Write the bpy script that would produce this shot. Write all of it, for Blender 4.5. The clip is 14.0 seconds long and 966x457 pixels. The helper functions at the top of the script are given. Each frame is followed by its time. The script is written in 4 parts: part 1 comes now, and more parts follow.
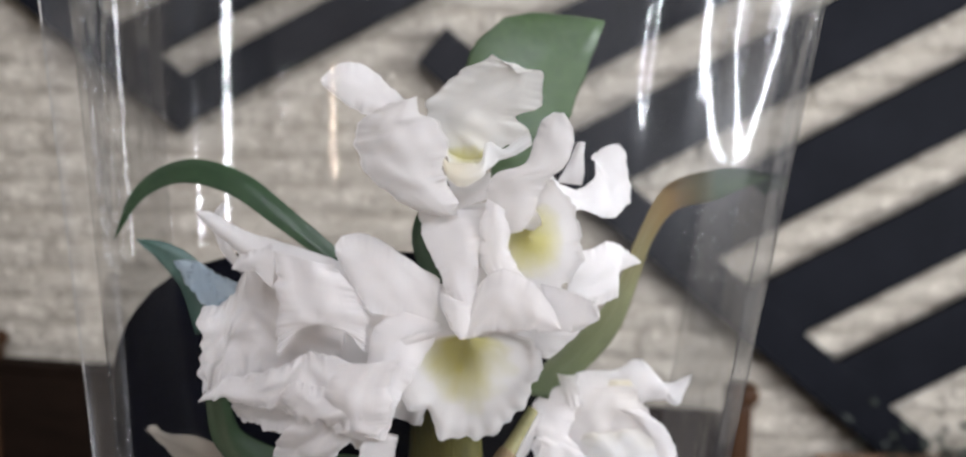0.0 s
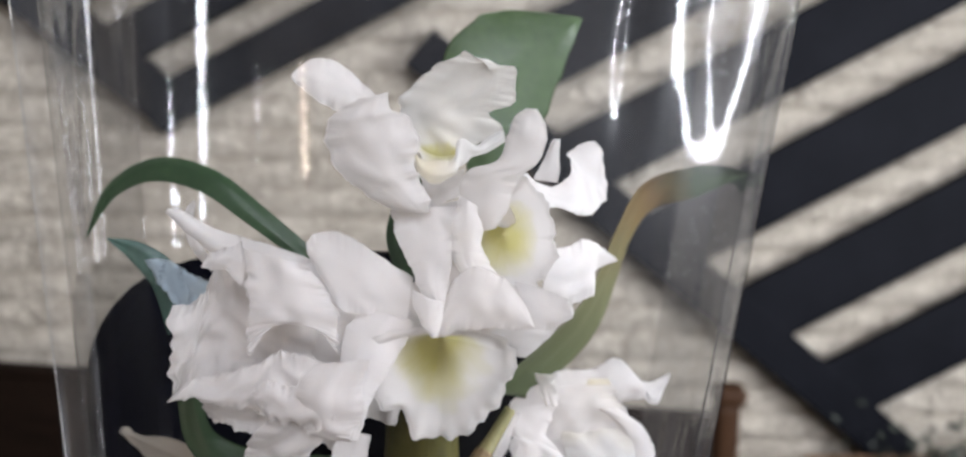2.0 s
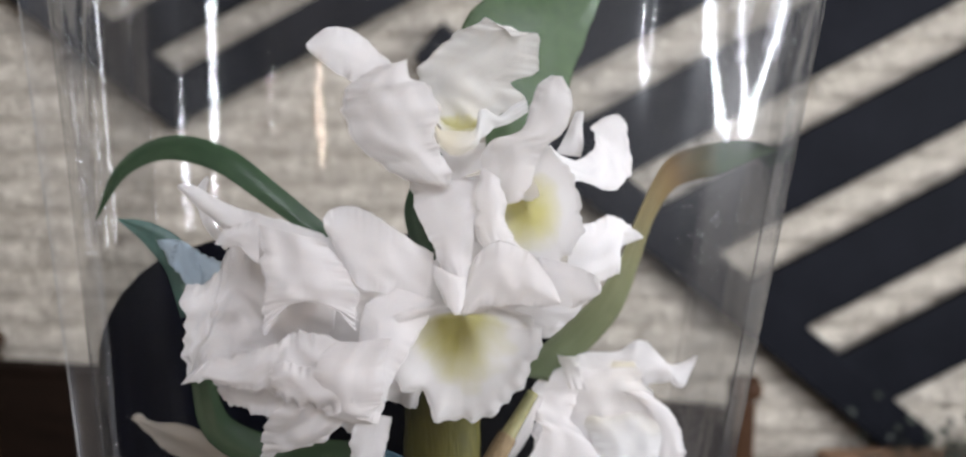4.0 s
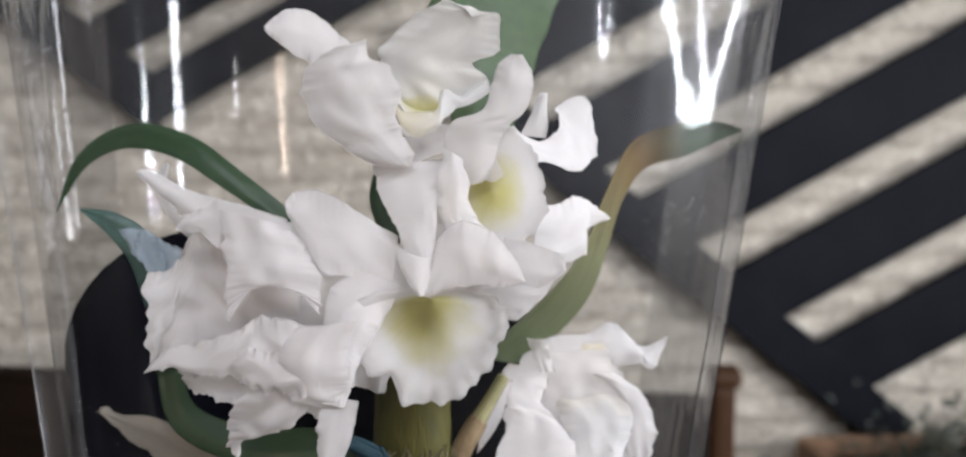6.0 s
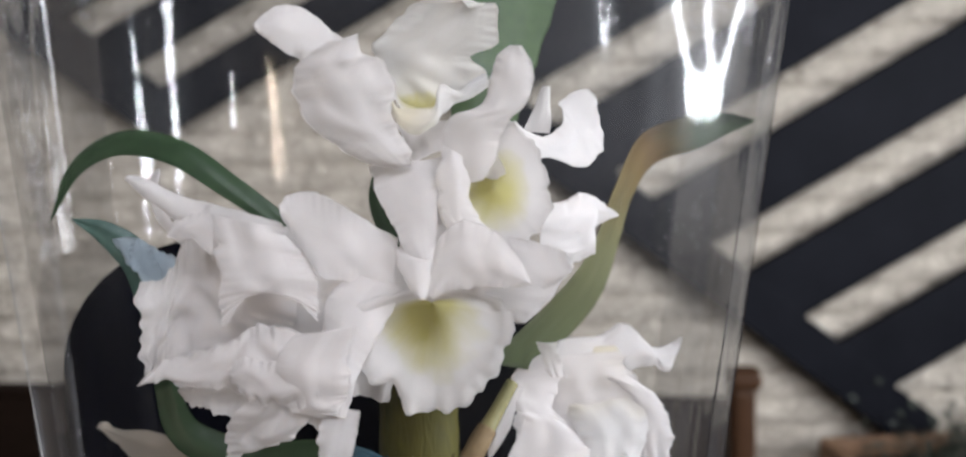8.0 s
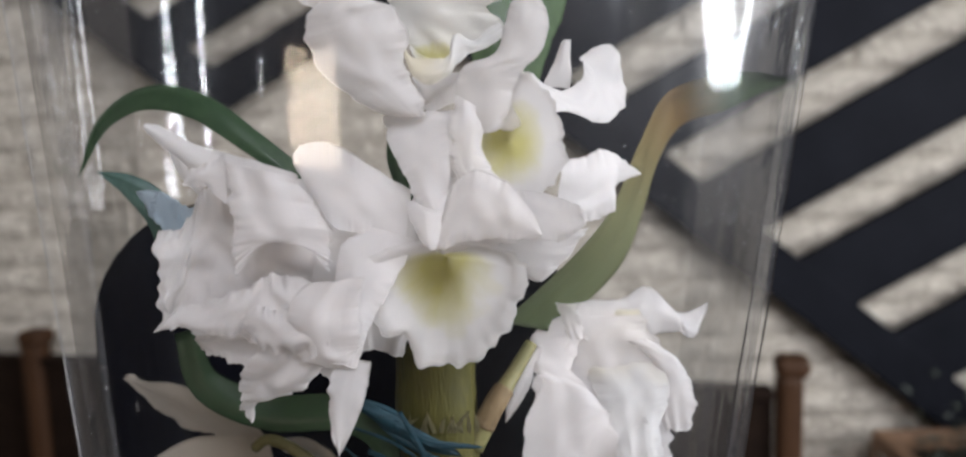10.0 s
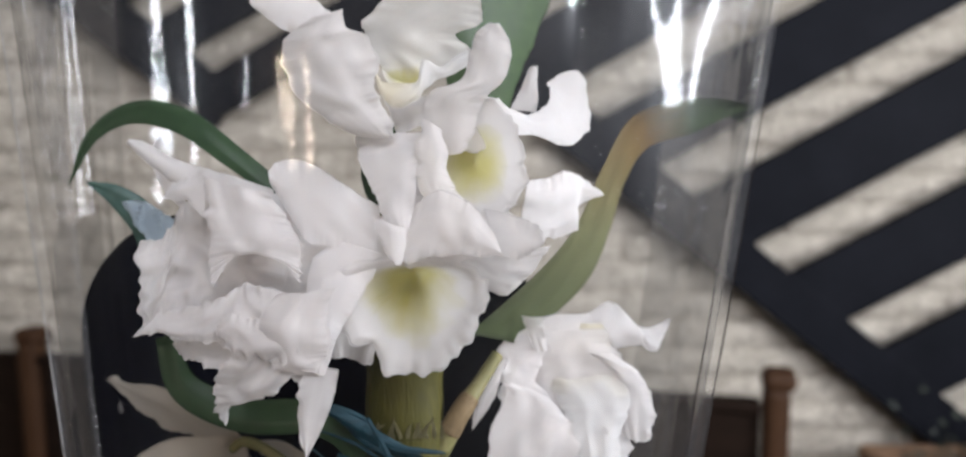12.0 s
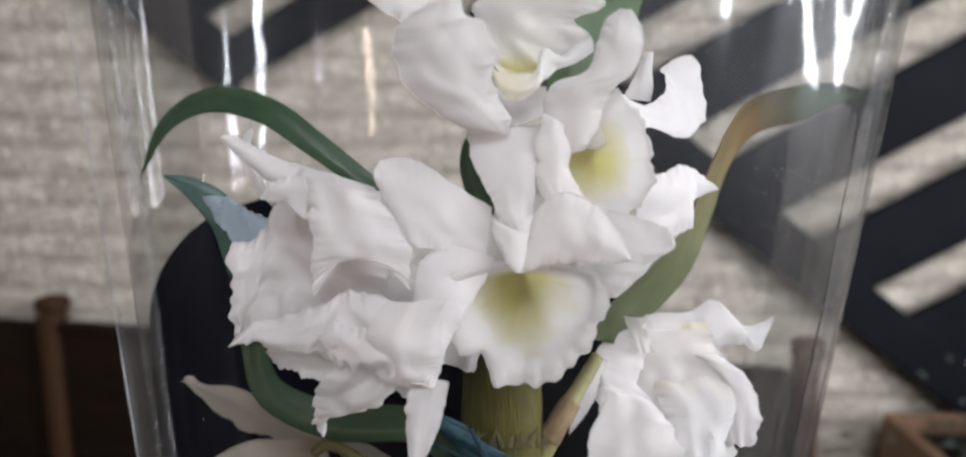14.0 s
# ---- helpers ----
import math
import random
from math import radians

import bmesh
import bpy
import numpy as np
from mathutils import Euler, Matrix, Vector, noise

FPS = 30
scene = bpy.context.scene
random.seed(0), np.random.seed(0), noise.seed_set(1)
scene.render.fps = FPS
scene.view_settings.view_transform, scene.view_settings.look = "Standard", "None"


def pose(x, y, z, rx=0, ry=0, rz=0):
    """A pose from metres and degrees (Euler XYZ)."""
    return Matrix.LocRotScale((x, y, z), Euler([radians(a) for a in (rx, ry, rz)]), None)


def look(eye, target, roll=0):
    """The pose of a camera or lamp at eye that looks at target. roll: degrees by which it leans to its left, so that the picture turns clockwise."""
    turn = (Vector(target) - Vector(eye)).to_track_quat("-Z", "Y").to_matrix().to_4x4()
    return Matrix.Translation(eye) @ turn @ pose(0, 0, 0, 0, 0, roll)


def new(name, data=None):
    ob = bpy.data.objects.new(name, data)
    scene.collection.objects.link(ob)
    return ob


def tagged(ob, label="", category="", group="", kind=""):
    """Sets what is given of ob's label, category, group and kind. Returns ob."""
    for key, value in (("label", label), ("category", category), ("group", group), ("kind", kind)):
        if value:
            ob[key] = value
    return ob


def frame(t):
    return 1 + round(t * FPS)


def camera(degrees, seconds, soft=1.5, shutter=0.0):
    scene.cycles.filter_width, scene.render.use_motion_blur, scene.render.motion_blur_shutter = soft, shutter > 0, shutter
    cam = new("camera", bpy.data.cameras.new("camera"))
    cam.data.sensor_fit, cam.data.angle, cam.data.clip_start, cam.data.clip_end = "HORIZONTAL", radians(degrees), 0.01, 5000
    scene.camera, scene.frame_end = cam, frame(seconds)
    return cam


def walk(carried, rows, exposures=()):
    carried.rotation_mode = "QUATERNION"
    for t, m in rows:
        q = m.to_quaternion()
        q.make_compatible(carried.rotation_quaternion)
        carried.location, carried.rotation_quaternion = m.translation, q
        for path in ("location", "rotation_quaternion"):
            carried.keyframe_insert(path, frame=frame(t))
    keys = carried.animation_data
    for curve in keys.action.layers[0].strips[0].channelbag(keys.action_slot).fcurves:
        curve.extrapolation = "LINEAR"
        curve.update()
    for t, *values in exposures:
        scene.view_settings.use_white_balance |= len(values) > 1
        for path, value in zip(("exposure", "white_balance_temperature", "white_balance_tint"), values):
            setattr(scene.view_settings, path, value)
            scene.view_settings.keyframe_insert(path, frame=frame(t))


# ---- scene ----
cam = camera(60.12, 14.0, soft=2.3)
PATH = [
    (0, (-0.0047, 0.0249, 1.108), (0.0474, 2.0091, 0.8625), 1.00),
    (0.5, (-0.0076, 0.0252, 1.1018), (0.0453, 2.0107, 0.8678), 0.16),
    (1, (-0.0045, 0.026, 1.1073), (0.0554, 2.0109, 0.8693), 1.04),
    (1.5, (-0.0001, 0.0267, 1.109), (0.0754, 2.0121, 0.8799), 1.22),
    (2, (0.001, 0.0268, 1.1061), (0.0734, 2.0113, 0.868), 0.93),
    (2.5, (-0.0047, 0.0342, 1.1056), (0.0414, 2.0199, 0.8712), 0.31),
    (5, (-0.0016, 0.0352, 1.0939), (0.0636, 2.019, 0.8478), 0.24),
    (5.5, (-0.0005, 0.0309, 1.0947), (0.0825, 2.0144, 0.8519), -0.23),
    (6, (0.0024, 0.0353, 1.0925), (0.0973, 2.0179, 0.847), -0.50),
    (6.5, (0.0034, 0.0395, 1.089), (0.0596, 2.0226, 0.8359), -1.32),
    (7, (0.0066, 0.0456, 1.0884), (0.0696, 2.0311, 0.8568), -2.02),
    (9.5, (0.0053, 0.0428, 1.0904), (0.0376, 2.0297, 0.864), -1.95),
    (10, (0.0167, 0.0463, 1.0785), (-0.047, 2.0293, 0.8258), -1.71),
    (10.5, (0.0247, 0.0415, 1.0766), (-0.1126, 2.0226, 0.8394), -2.03),
    (11, (0.0232, 0.0372, 1.0801), (-0.0922, 2.0149, 0.8055), -0.42),
    (11.5, (0.0207, 0.0352, 1.0802), (-0.081, 2.0146, 0.8122), -0.77),
    (12, (0.0279, 0.0345, 1.0829), (-0.0379, 2.0193, 0.8458), -0.55),
    (12.5, (0.0161, 0.0436, 1.0933), (-0.0574, 2.0151, 0.7647), 1.27),
    (13, (-0.0005, 0.0397, 1.1047), (-0.0882, 2.0096, 0.7706), 0.28),
    (13.2, (-0.0011, 0.0397, 1.1005), (-0.0969, 2.0104, 0.7732), -0.79),
    (13.5, (-0.0071, 0.0607, 1.0945), (-0.0937, 2.0276, 0.7427), -0.62),
    (13.7, (-0.0071, 0.0607, 1.0935), (-0.1137, 2.0279, 0.749), -0.97),
    (14, (-0.0051, 0.0527, 1.0925), (-0.0785, 2.0238, 0.7622), -0.61),
]
walk(cam, [(t, look(eye, target, roll)) for t, eye, target, roll in PATH],
     [(0.0, 0.04), (2.5, 0.03), (5.0, 0.02), (6.5, -0.06), (9.5, -0.12), (10.0, -0.17), (11.0, -0.1), (12.0, -0.05), (13.0, -0.05), (14.0, -0.06)])
# a phone held close: the flowers are sharp, the wall is soft
cam.data.dof.use_dof = True
cam.data.dof.focus_distance = 0.25
cam.data.dof.aperture_fstop = 8.0

# ---- light: daylight from unseen windows of the room, and an added south fill ----
world = bpy.data.worlds.new("world")
scene.world = world
world.use_nodes = True
sky = world.node_tree.nodes.new("ShaderNodeTexSky")
sky.sky_type, sky.sun_disc = "NISHITA", False
sky.sun_elevation, sky.sun_rotation = radians(35), radians(200)
world.node_tree.links.new(sky.outputs["Color"], world.node_tree.nodes["Background"].inputs["Color"])
world.node_tree.nodes["Background"].inputs["Strength"].default_value = 0.1


def window_light(name, m, width, height, watts, colour):
    data = bpy.data.lights.new(name, "AREA")
    data.shape, data.size, data.size_y = "RECTANGLE", width, height
    data.energy, data.color = watts, colour
    ob = new(name, data)
    ob.matrix_world = m
    return ob


window_light("daylight_east", look((1.68, 0.05, 1.32), (0.2, 0.05, 1.12)), 0.28, 0.84, 66, (0.885, 0.925, 1.0))
window_light("daylight_south_east", look((1.05, -0.98, 1.36), (0.0, 0.4, 1.05)), 0.04, 0.42, 6, (0.94, 0.955, 1.0))
# added fill: a broad soft source behind the camera, no known window
window_light("fill_south", look((0.30, -0.98, 2.2), (0.0, 0.4, 1.1)), 1.15, 0.6, 53, (0.865, 0.90, 1.0))
window_light("daylight_south_west", look((-0.44, -0.98, 0.86), (-0.05, 0.3, 1.05)), 0.06, 0.20, 2.2, (1.0, 0.82, 0.64))


# ---- materials ----
def material(name, colour, rough=0.6, metal=0.0):
    m = bpy.data.materials.new(name)
    m.use_nodes = True
    n = m.node_tree.nodes
    b = n["Principled BSDF"]
    b.inputs["Base Color"].default_value = (*colour, 1)
    b.inputs["Roughness"].default_value = rough
    b.inputs["Metallic"].default_value = metal
    return m, n, m.node_tree.links, b


def ramp(n, stops):
    r = n.new("ShaderNodeValToRGB")
    while len(r.color_ramp.elements) < len(stops):
        r.color_ramp.elements.new(0.5)
    for e, (p, c) in zip(r.color_ramp.elements, stops):
        e.position, e.color = p, (*c, 1)
    return r


def mottled(name, dark, light, rough, scale, fine=8.0, bump=0.3, distance=0.002, stretch=(1, 1, 1), per_piece=0.0, shine=0.5):
    """Two scales of noise in colour, fine relief."""
    m, n, l, b = material(name, light, rough)
    b.inputs["Specular IOR Level"].default_value = shine
    co = n.new("ShaderNodeTexCoord")
    mp = n.new("ShaderNodeMapping")
    mp.inputs["Scale"].default_value = stretch
    l.new(co.outputs["Object"], mp.inputs["Vector"])
    big = n.new("ShaderNodeTexNoise")
    big.inputs["Scale"].default_value, big.inputs["Detail"].default_value = scale, 6
    small = n.new("ShaderNodeTexNoise")
    small.inputs["Scale"].default_value, small.inputs["Detail"].default_value = scale * fine, 8
    l.new(mp.outputs["Vector"], big.inputs["Vector"])
    l.new(mp.outputs["Vector"], small.inputs["Vector"])
    mix = n.new("ShaderNodeMath")
    mix.operation = "MULTIPLY_ADD"
    mix.inputs[1].default_value = 0.5
    l.new(small.outputs["Fac"], mix.inputs[0])
    half = n.new("ShaderNodeMath")
    half.operation = "MULTIPLY"
    half.inputs[1].default_value = 0.5
    l.new(big.outputs["Fac"], half.inputs[0])
    l.new(half.outputs[0], mix.inputs[2])
    r = ramp(n, [(0.3, dark), (0.68, light)])
    fac = mix.outputs[0]
    if per_piece:
        info = n.new("ShaderNodeObjectInfo")
        add = n.new("ShaderNodeMath")
        add.operation = "MULTIPLY_ADD"
        add.inputs[1].default_value = per_piece
        l.new(info.outputs["Random"], add.inputs[0])
        l.new(fac, add.inputs[2])
        fac = add.outputs[0]
    l.new(fac, r.inputs["Fac"])
    l.new(r.outputs["Color"], b.inputs["Base Color"])
    bp = n.new("ShaderNodeBump")
    bp.inputs["Strength"].default_value, bp.inputs["Distance"].default_value = bump, distance
    l.new(small.outputs["Fac"], bp.inputs["Height"])
    l.new(bp.outputs["Normal"], b.inputs["Normal"])
    return m


def petal_material(name, base, throat=None, reach=0.4):
    """White petal that lets light through, with fine veins along its length; throat: colour towards its base."""
    m, n, l, b = material(name, base, 0.6)
    b.inputs["Subsurface Weight"].default_value = 0.7
    b.inputs["Subsurface Radius"].default_value = (1.0, 0.95, 0.9)
    b.inputs["Subsurface Scale"].default_value = 0.009
    b.inputs["Specular IOR Level"].default_value = 0.25
    uv = n.new("ShaderNodeUVMap")
    mp = n.new("ShaderNodeMapping")
    mp.inputs["Scale"].default_value = (26, 1.6, 1)
    l.new(uv.outputs["UV"], mp.inputs["Vector"])
    veins = n.new("ShaderNodeTexNoise")
    veins.inputs["Scale"].default_value, veins.inputs["Detail"].default_value = 1.0, 4
    l.new(mp.outputs["Vector"], veins.inputs["Vector"])
    co = n.new("ShaderNodeTexCoord")
    blot = n.new("ShaderNodeTexNoise")
    blot.inputs["Scale"].default_value, blot.inputs["Detail"].default_value = 70, 3
    l.new(co.outputs["Object"], blot.inputs["Vector"])
    tone = ramp(n, [(0.3, tuple(c * 0.93 for c in base)), (0.65, base)])
    l.new(blot.outputs["Fac"], tone.inputs["Fac"])
    colour = tone.outputs["Color"]
    if throat:
        sep = n.new("ShaderNodeSeparateXYZ")
        l.new(uv.outputs["UV"], sep.inputs[0])
        wob = n.new("ShaderNodeMath")
        wob.operation = "MULTIPLY_ADD"
        wob.inputs[1].default_value = 0.12
        l.new(veins.outputs["Fac"], wob.inputs[0])
        uneven = n.new("ShaderNodeMath")
        uneven.operation = "MULTIPLY_ADD"
        uneven.inputs[1].default_value = 0.55
        l.new(blot.outputs["Fac"], uneven.inputs[0])
        l.new(sep.outputs["Y"], uneven.inputs[2])
        less = n.new("ShaderNodeMath")
        less.operation = "SUBTRACT"
        less.inputs[1].default_value = 0.275
        l.new(uneven.outputs[0], less.inputs[0])
        l.new(less.outputs[0], wob.inputs[2])
        fade = ramp(n, [(reach * 0.6 + 0.05, (1, 1, 1)), (reach * 1.6 + 0.05, (0, 0, 0))])
        l.new(wob.outputs[0], fade.inputs["Fac"])
        mix = n.new("ShaderNodeMix")
        mix.data_type = "RGBA"
        l.new(fade.outputs["Color"], mix.inputs["Factor"])
        l.new(colour, mix.inputs["A"])
        mix.inputs["B"].default_value = (*throat, 1)
        colour = mix.outputs["Result"]
    l.new(colour, b.inputs["Base Color"])
    bp = n.new("ShaderNodeBump")
    bp.inputs["Strength"].default_value, bp.inputs["Distance"].default_value = 0.22, 0.0004
    l.new(veins.outputs["Fac"], bp.inputs["Height"])
    l.new(bp.outputs["Normal"], b.inputs["Normal"])
    tr = n.new("ShaderNodeBsdfTranslucent")
    l.new(colour, tr.inputs["Color"])
    sh = n.new("ShaderNodeMixShader")
    sh.inputs[0].default_value = 0.56
    l.new(b.outputs[0], sh.inputs[1])
    l.new(tr.outputs[0], sh.inputs[2])
    l.new(sh.outputs[0], n["Material Output"].inputs["Surface"])
    return m


def film_material(name, veil, gloss, west_share=0.22):
    """Clear film: see-through, glossy at grazing angles, with faint dust; a reflected haze is painted in, stronger
    towards +x.
    """
    m, n, l, b = material(name, (0.9, 0.9, 0.9), 0.3)
    clear = n.new("ShaderNodeBsdfTransparent")
    clear.inputs["Color"].default_value = (0.97, 0.97, 0.97, 1)
    shine = n.new("ShaderNodeBsdfGlossy")
    shine.inputs["Roughness"].default_value = 0.06
    dust = n.new("ShaderNodeBsdfDiffuse")
    dust.inputs["Color"].default_value = (0.78, 0.80, 0.86, 1)
    fr = n.new("ShaderNodeFresnel")
    fr.inputs["IOR"].default_value = 1.45
    co = n.new("ShaderNodeTexCoord")
    mp = n.new("ShaderNodeMapping")
    mp.inputs["Scale"].default_value = (1, 1, 0.12)
    l.new(co.outputs["Object"], mp.inputs["Vector"])
    no = n.new("ShaderNodeTexNoise")
    no.inputs["Scale"].default_value, no.inputs["Detail"].default_value = 60, 3
    l.new(mp.outputs["Vector"], no.inputs["Vector"])
    bp = n.new("ShaderNodeBump")
    bp.inputs["Strength"].default_value, bp.inputs["Distance"].default_value = 0.35, 0.0008
    l.new(no.outputs["Fac"], bp.inputs["Height"])
    l.new(bp.outputs["Normal"], shine.inputs["Normal"])
    fac = n.new("ShaderNodeMath")
    fac.operation = "MULTIPLY"
    fac.inputs[1].default_value = gloss
    l.new(fr.outputs[0], fac.inputs[0])
    a = n.new("ShaderNodeMixShader")
    l.new(fac.outputs[0], a.inputs[0])
    l.new(clear.outputs[0], a.inputs[1])
    l.new(shine.outputs[0], a.inputs[2])
    spots = n.new("ShaderNodeTexNoise")
    spots.inputs["Scale"].default_value, spots.inputs["Detail"].default_value = 25, 6
    l.new(co.outputs["Object"], spots.inputs["Vector"])
    r = ramp(n, [(0.35, (veil * 0.5,) * 3), (0.75, (veil * 1.6,) * 3)])
    l.new(spots.outputs["Fac"], r.inputs["Fac"])
    haze = n.new("ShaderNodeBsdfGlossy")
    haze.inputs["Roughness"].default_value = 0.42
    dust_haze = n.new("ShaderNodeMixShader")
    dust_haze.inputs[0].default_value = 0.75
    l.new(dust.outputs[0], dust_haze.inputs[1])
    l.new(haze.outputs[0], dust_haze.inputs[2])
    c = n.new("ShaderNodeMixShader")
    place = n.new("ShaderNodeSeparateXYZ")
    l.new(co.outputs["Object"], place.inputs[0])
    # painted haze: the veil grows towards +x in place of reflected light
    side_haze = ramp(n, [(0.0, (west_share,) * 3), (0.065, (1, 1, 1))])
    side_haze.color_ramp.interpolation = "EASE"
    l.new(place.outputs["X"], side_haze.inputs["Fac"])
    veil_here = n.new("ShaderNodeMath")
    veil_here.operation = "MULTIPLY"
    l.new(r.outputs["Color"], veil_here.inputs[0])
    l.new(side_haze.outputs["Color"], veil_here.inputs[1])
    l.new(veil_here.outputs[0], c.inputs[0])
    l.new(a.outputs[0], c.inputs[1])
    l.new(dust_haze.outputs[0], c.inputs[2])
    l.new(c.outputs[0], n["Material Output"].inputs["Surface"])
    return m


petal_mat = petal_material("petal_white", (0.905, 0.882, 0.87))
lip_mat = petal_material("lip_white", (0.895, 0.876, 0.862), (0.70, 0.66, 0.30), 0.36)
throat_petal_mat = petal_material("petal_tinted_base", (0.90, 0.885, 0.86), (0.74, 0.71, 0.42), 0.12)
# petal white darkened: the low flower's shade is put into its colour
shaded_petal_mat = petal_material("petal_shaded", (0.70, 0.65, 0.58))
lip_pale_mat = petal_material("lip_pale", (0.89, 0.88, 0.87), (0.89, 0.85, 0.75), 0.30)
leaf_mat = mottled("leaf_green", (0.03, 0.065, 0.03), (0.052, 0.10, 0.045), 0.35, 60, 6, 0.2, 0.0005)
leaf_mid_mat = mottled("leaf_mid", (0.05, 0.09, 0.035), (0.085, 0.14, 0.055), 0.4, 60, 6, 0.2, 0.0005)
leaf_pale_mat = mottled("leaf_glaucous", (0.05, 0.11, 0.09), (0.09, 0.17, 0.14), 0.4, 60, 6, 0.2, 0.0005)
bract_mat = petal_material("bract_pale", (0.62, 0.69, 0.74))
stalk_mat = mottled("stalk_yellow_green", (0.09, 0.095, 0.035), (0.20, 0.165, 0.075), 0.5, 120, 5, 0.3, 0.0005, shine=0.2)
node_mat = mottled("stalk_node_brown", (0.075, 0.05, 0.024), (0.18, 0.125, 0.065), 0.7, 150, 5, 0.5, 0.0005, shine=0.2)
cane_mat = mottled("cane_green", (0.028, 0.027, 0.006), (0.07, 0.062, 0.014), 0.5, 40, 8, 0.5, 0.0008, (4, 4, 0.6), shine=0.15)
sheath_mat = mottled("sheath_fibre", (0.09, 0.08, 0.035), (0.20, 0.175, 0.085), 0.6, 60, 8, 0.8, 0.001, (6, 6, 0.5))
film_mat = film_material("clear_film", 0.020, 0.38, 0.22)
seam_mat = film_material("film_seam", 0.075, 0.9, 1.0)
bead_mat = mottled("film_bead", (0.25, 0.24, 0.22), (0.5, 0.48, 0.45), 0.4, 200, 6, 0.6, 0.0005)
card_mat = mottled("navy_card", (0.0015, 0.002, 0.005), (0.003, 0.0035, 0.010), 0.8, 20, 12, 0.2, 0.0005, shine=0.02)
raffia_mat = mottled("teal_raffia", (0.002, 0.024, 0.036), (0.006, 0.062, 0.09), 0.5, 90, 6, 0.6, 0.0005, (1, 1, 8))
brick_mat = mottled("whitewashed_brick", (0.275, 0.236, 0.188), (0.565, 0.508, 0.426), 0.8, 30, 2.6, 1.0, 0.022, per_piece=0.08)
mortar_mat = mottled("whitewashed_mortar", (0.24, 0.202, 0.158), (0.52, 0.46, 0.378), 0.85, 30, 2.6, 1.0, 0.022)
plaster_mat = mottled("room_plaster", (0.20, 0.18, 0.16), (0.30, 0.27, 0.24), 0.85, 3, 9, 0.3, 0.003)
slat_mat = mottled("black_slat", (0.003, 0.0034, 0.005), (0.0075, 0.008, 0.011), 0.65, 12, 10, 0.4, 0.001, shine=0.06)
wood_mat = mottled("brown_wood", (0.022, 0.010, 0.005), (0.055, 0.026, 0.012), 0.6, 9, 10, 0.4, 0.001, (6, 6, 0.7), shine=0.12)
dark_wood_mat = mottled("dark_wood", (0.005, 0.003, 0.002), (0.016, 0.009, 0.006), 0.7, 9, 10, 0.4, 0.001, (1, 6, 6), shine=0.06)
floor_mat = mottled("floor_stone", (0.12, 0.11, 0.10), (0.22, 0.20, 0.18), 0.6, 5, 9, 0.4, 0.002)
clay_mat = mottled("clay", (0.11, 0.06, 0.03), (0.22, 0.125, 0.07), 0.75, 20, 8, 0.5, 0.001)
shrub_mat = mottled("shrub_dark", (0.006, 0.009, 0.005), (0.016, 0.022, 0.011), 0.6, 40, 6, 0.3, 0.0005)
twig_mat = mottled("twig_bark", (0.10, 0.08, 0.05), (0.22, 0.18, 0.13), 0.8, 80, 6, 0.5, 0.0005)


def long_leaf_material(name, stops):
    """A leaf whose tone changes along its length, from base to tip."""
    m, n, l, b = material(name, stops[0][1], 0.45)
    b.inputs["Specular IOR Level"].default_value = 0.3
    uv = n.new("ShaderNodeUVMap")
    sep = n.new("ShaderNodeSeparateXYZ")
    l.new(uv.outputs["UV"], sep.inputs[0])
    no = n.new("ShaderNodeTexNoise")
    no.inputs["Scale"].default_value, no.inputs["Detail"].default_value = 14, 6
    mp = n.new("ShaderNodeMapping")
    mp.inputs["Scale"].default_value = (2.5, 0.5, 1)
    l.new(uv.outputs["UV"], mp.inputs["Vector"])
    l.new(mp.outputs["Vector"], no.inputs["Vector"])
    add = n.new("ShaderNodeMath")
    add.operation = "MULTIPLY_ADD"
    add.inputs[1].default_value = 0.10
    l.new(no.outputs["Fac"], add.inputs[0])
    l.new(sep.outputs["Y"], add.inputs[2])
    r = ramp(n, stops)
    l.new(add.outputs[0], r.inputs["Fac"])
    l.new(r.outputs["Color"], b.inputs["Base Color"])
    bp = n.new("ShaderNodeBump")
    bp.inputs["Strength"].default_value, bp.inputs["Distance"].default_value = 0.3, 0.0005
    l.new(no.outputs["Fac"], bp.inputs["Height"])
    l.new(bp.outputs["Normal"], b.inputs["Normal"])
    return m


# pale olive stretch paints in light through the blade; brown bend and green tip are its own
leaf_toned_mat = long_leaf_material("leaf_toned", [(0.06, (0.085, 0.11, 0.05)), (0.32, (0.205, 0.205, 0.105)), (0.64, (0.25, 0.155, 0.055)), (0.78, (0.05, 0.085, 0.03))])


# ---- building ----
def part(name, bm, mat, parent=None, label="", smooth=False):
    me = bpy.data.meshes.new(name)
    bm.to_mesh(me)
    bm.free()
    if smooth:
        me.shade_smooth()
    me.materials.append(mat)
    ob = new(name, me)
    if parent:
        ob.parent = parent
    if label:
        tagged(ob, label)
    return ob


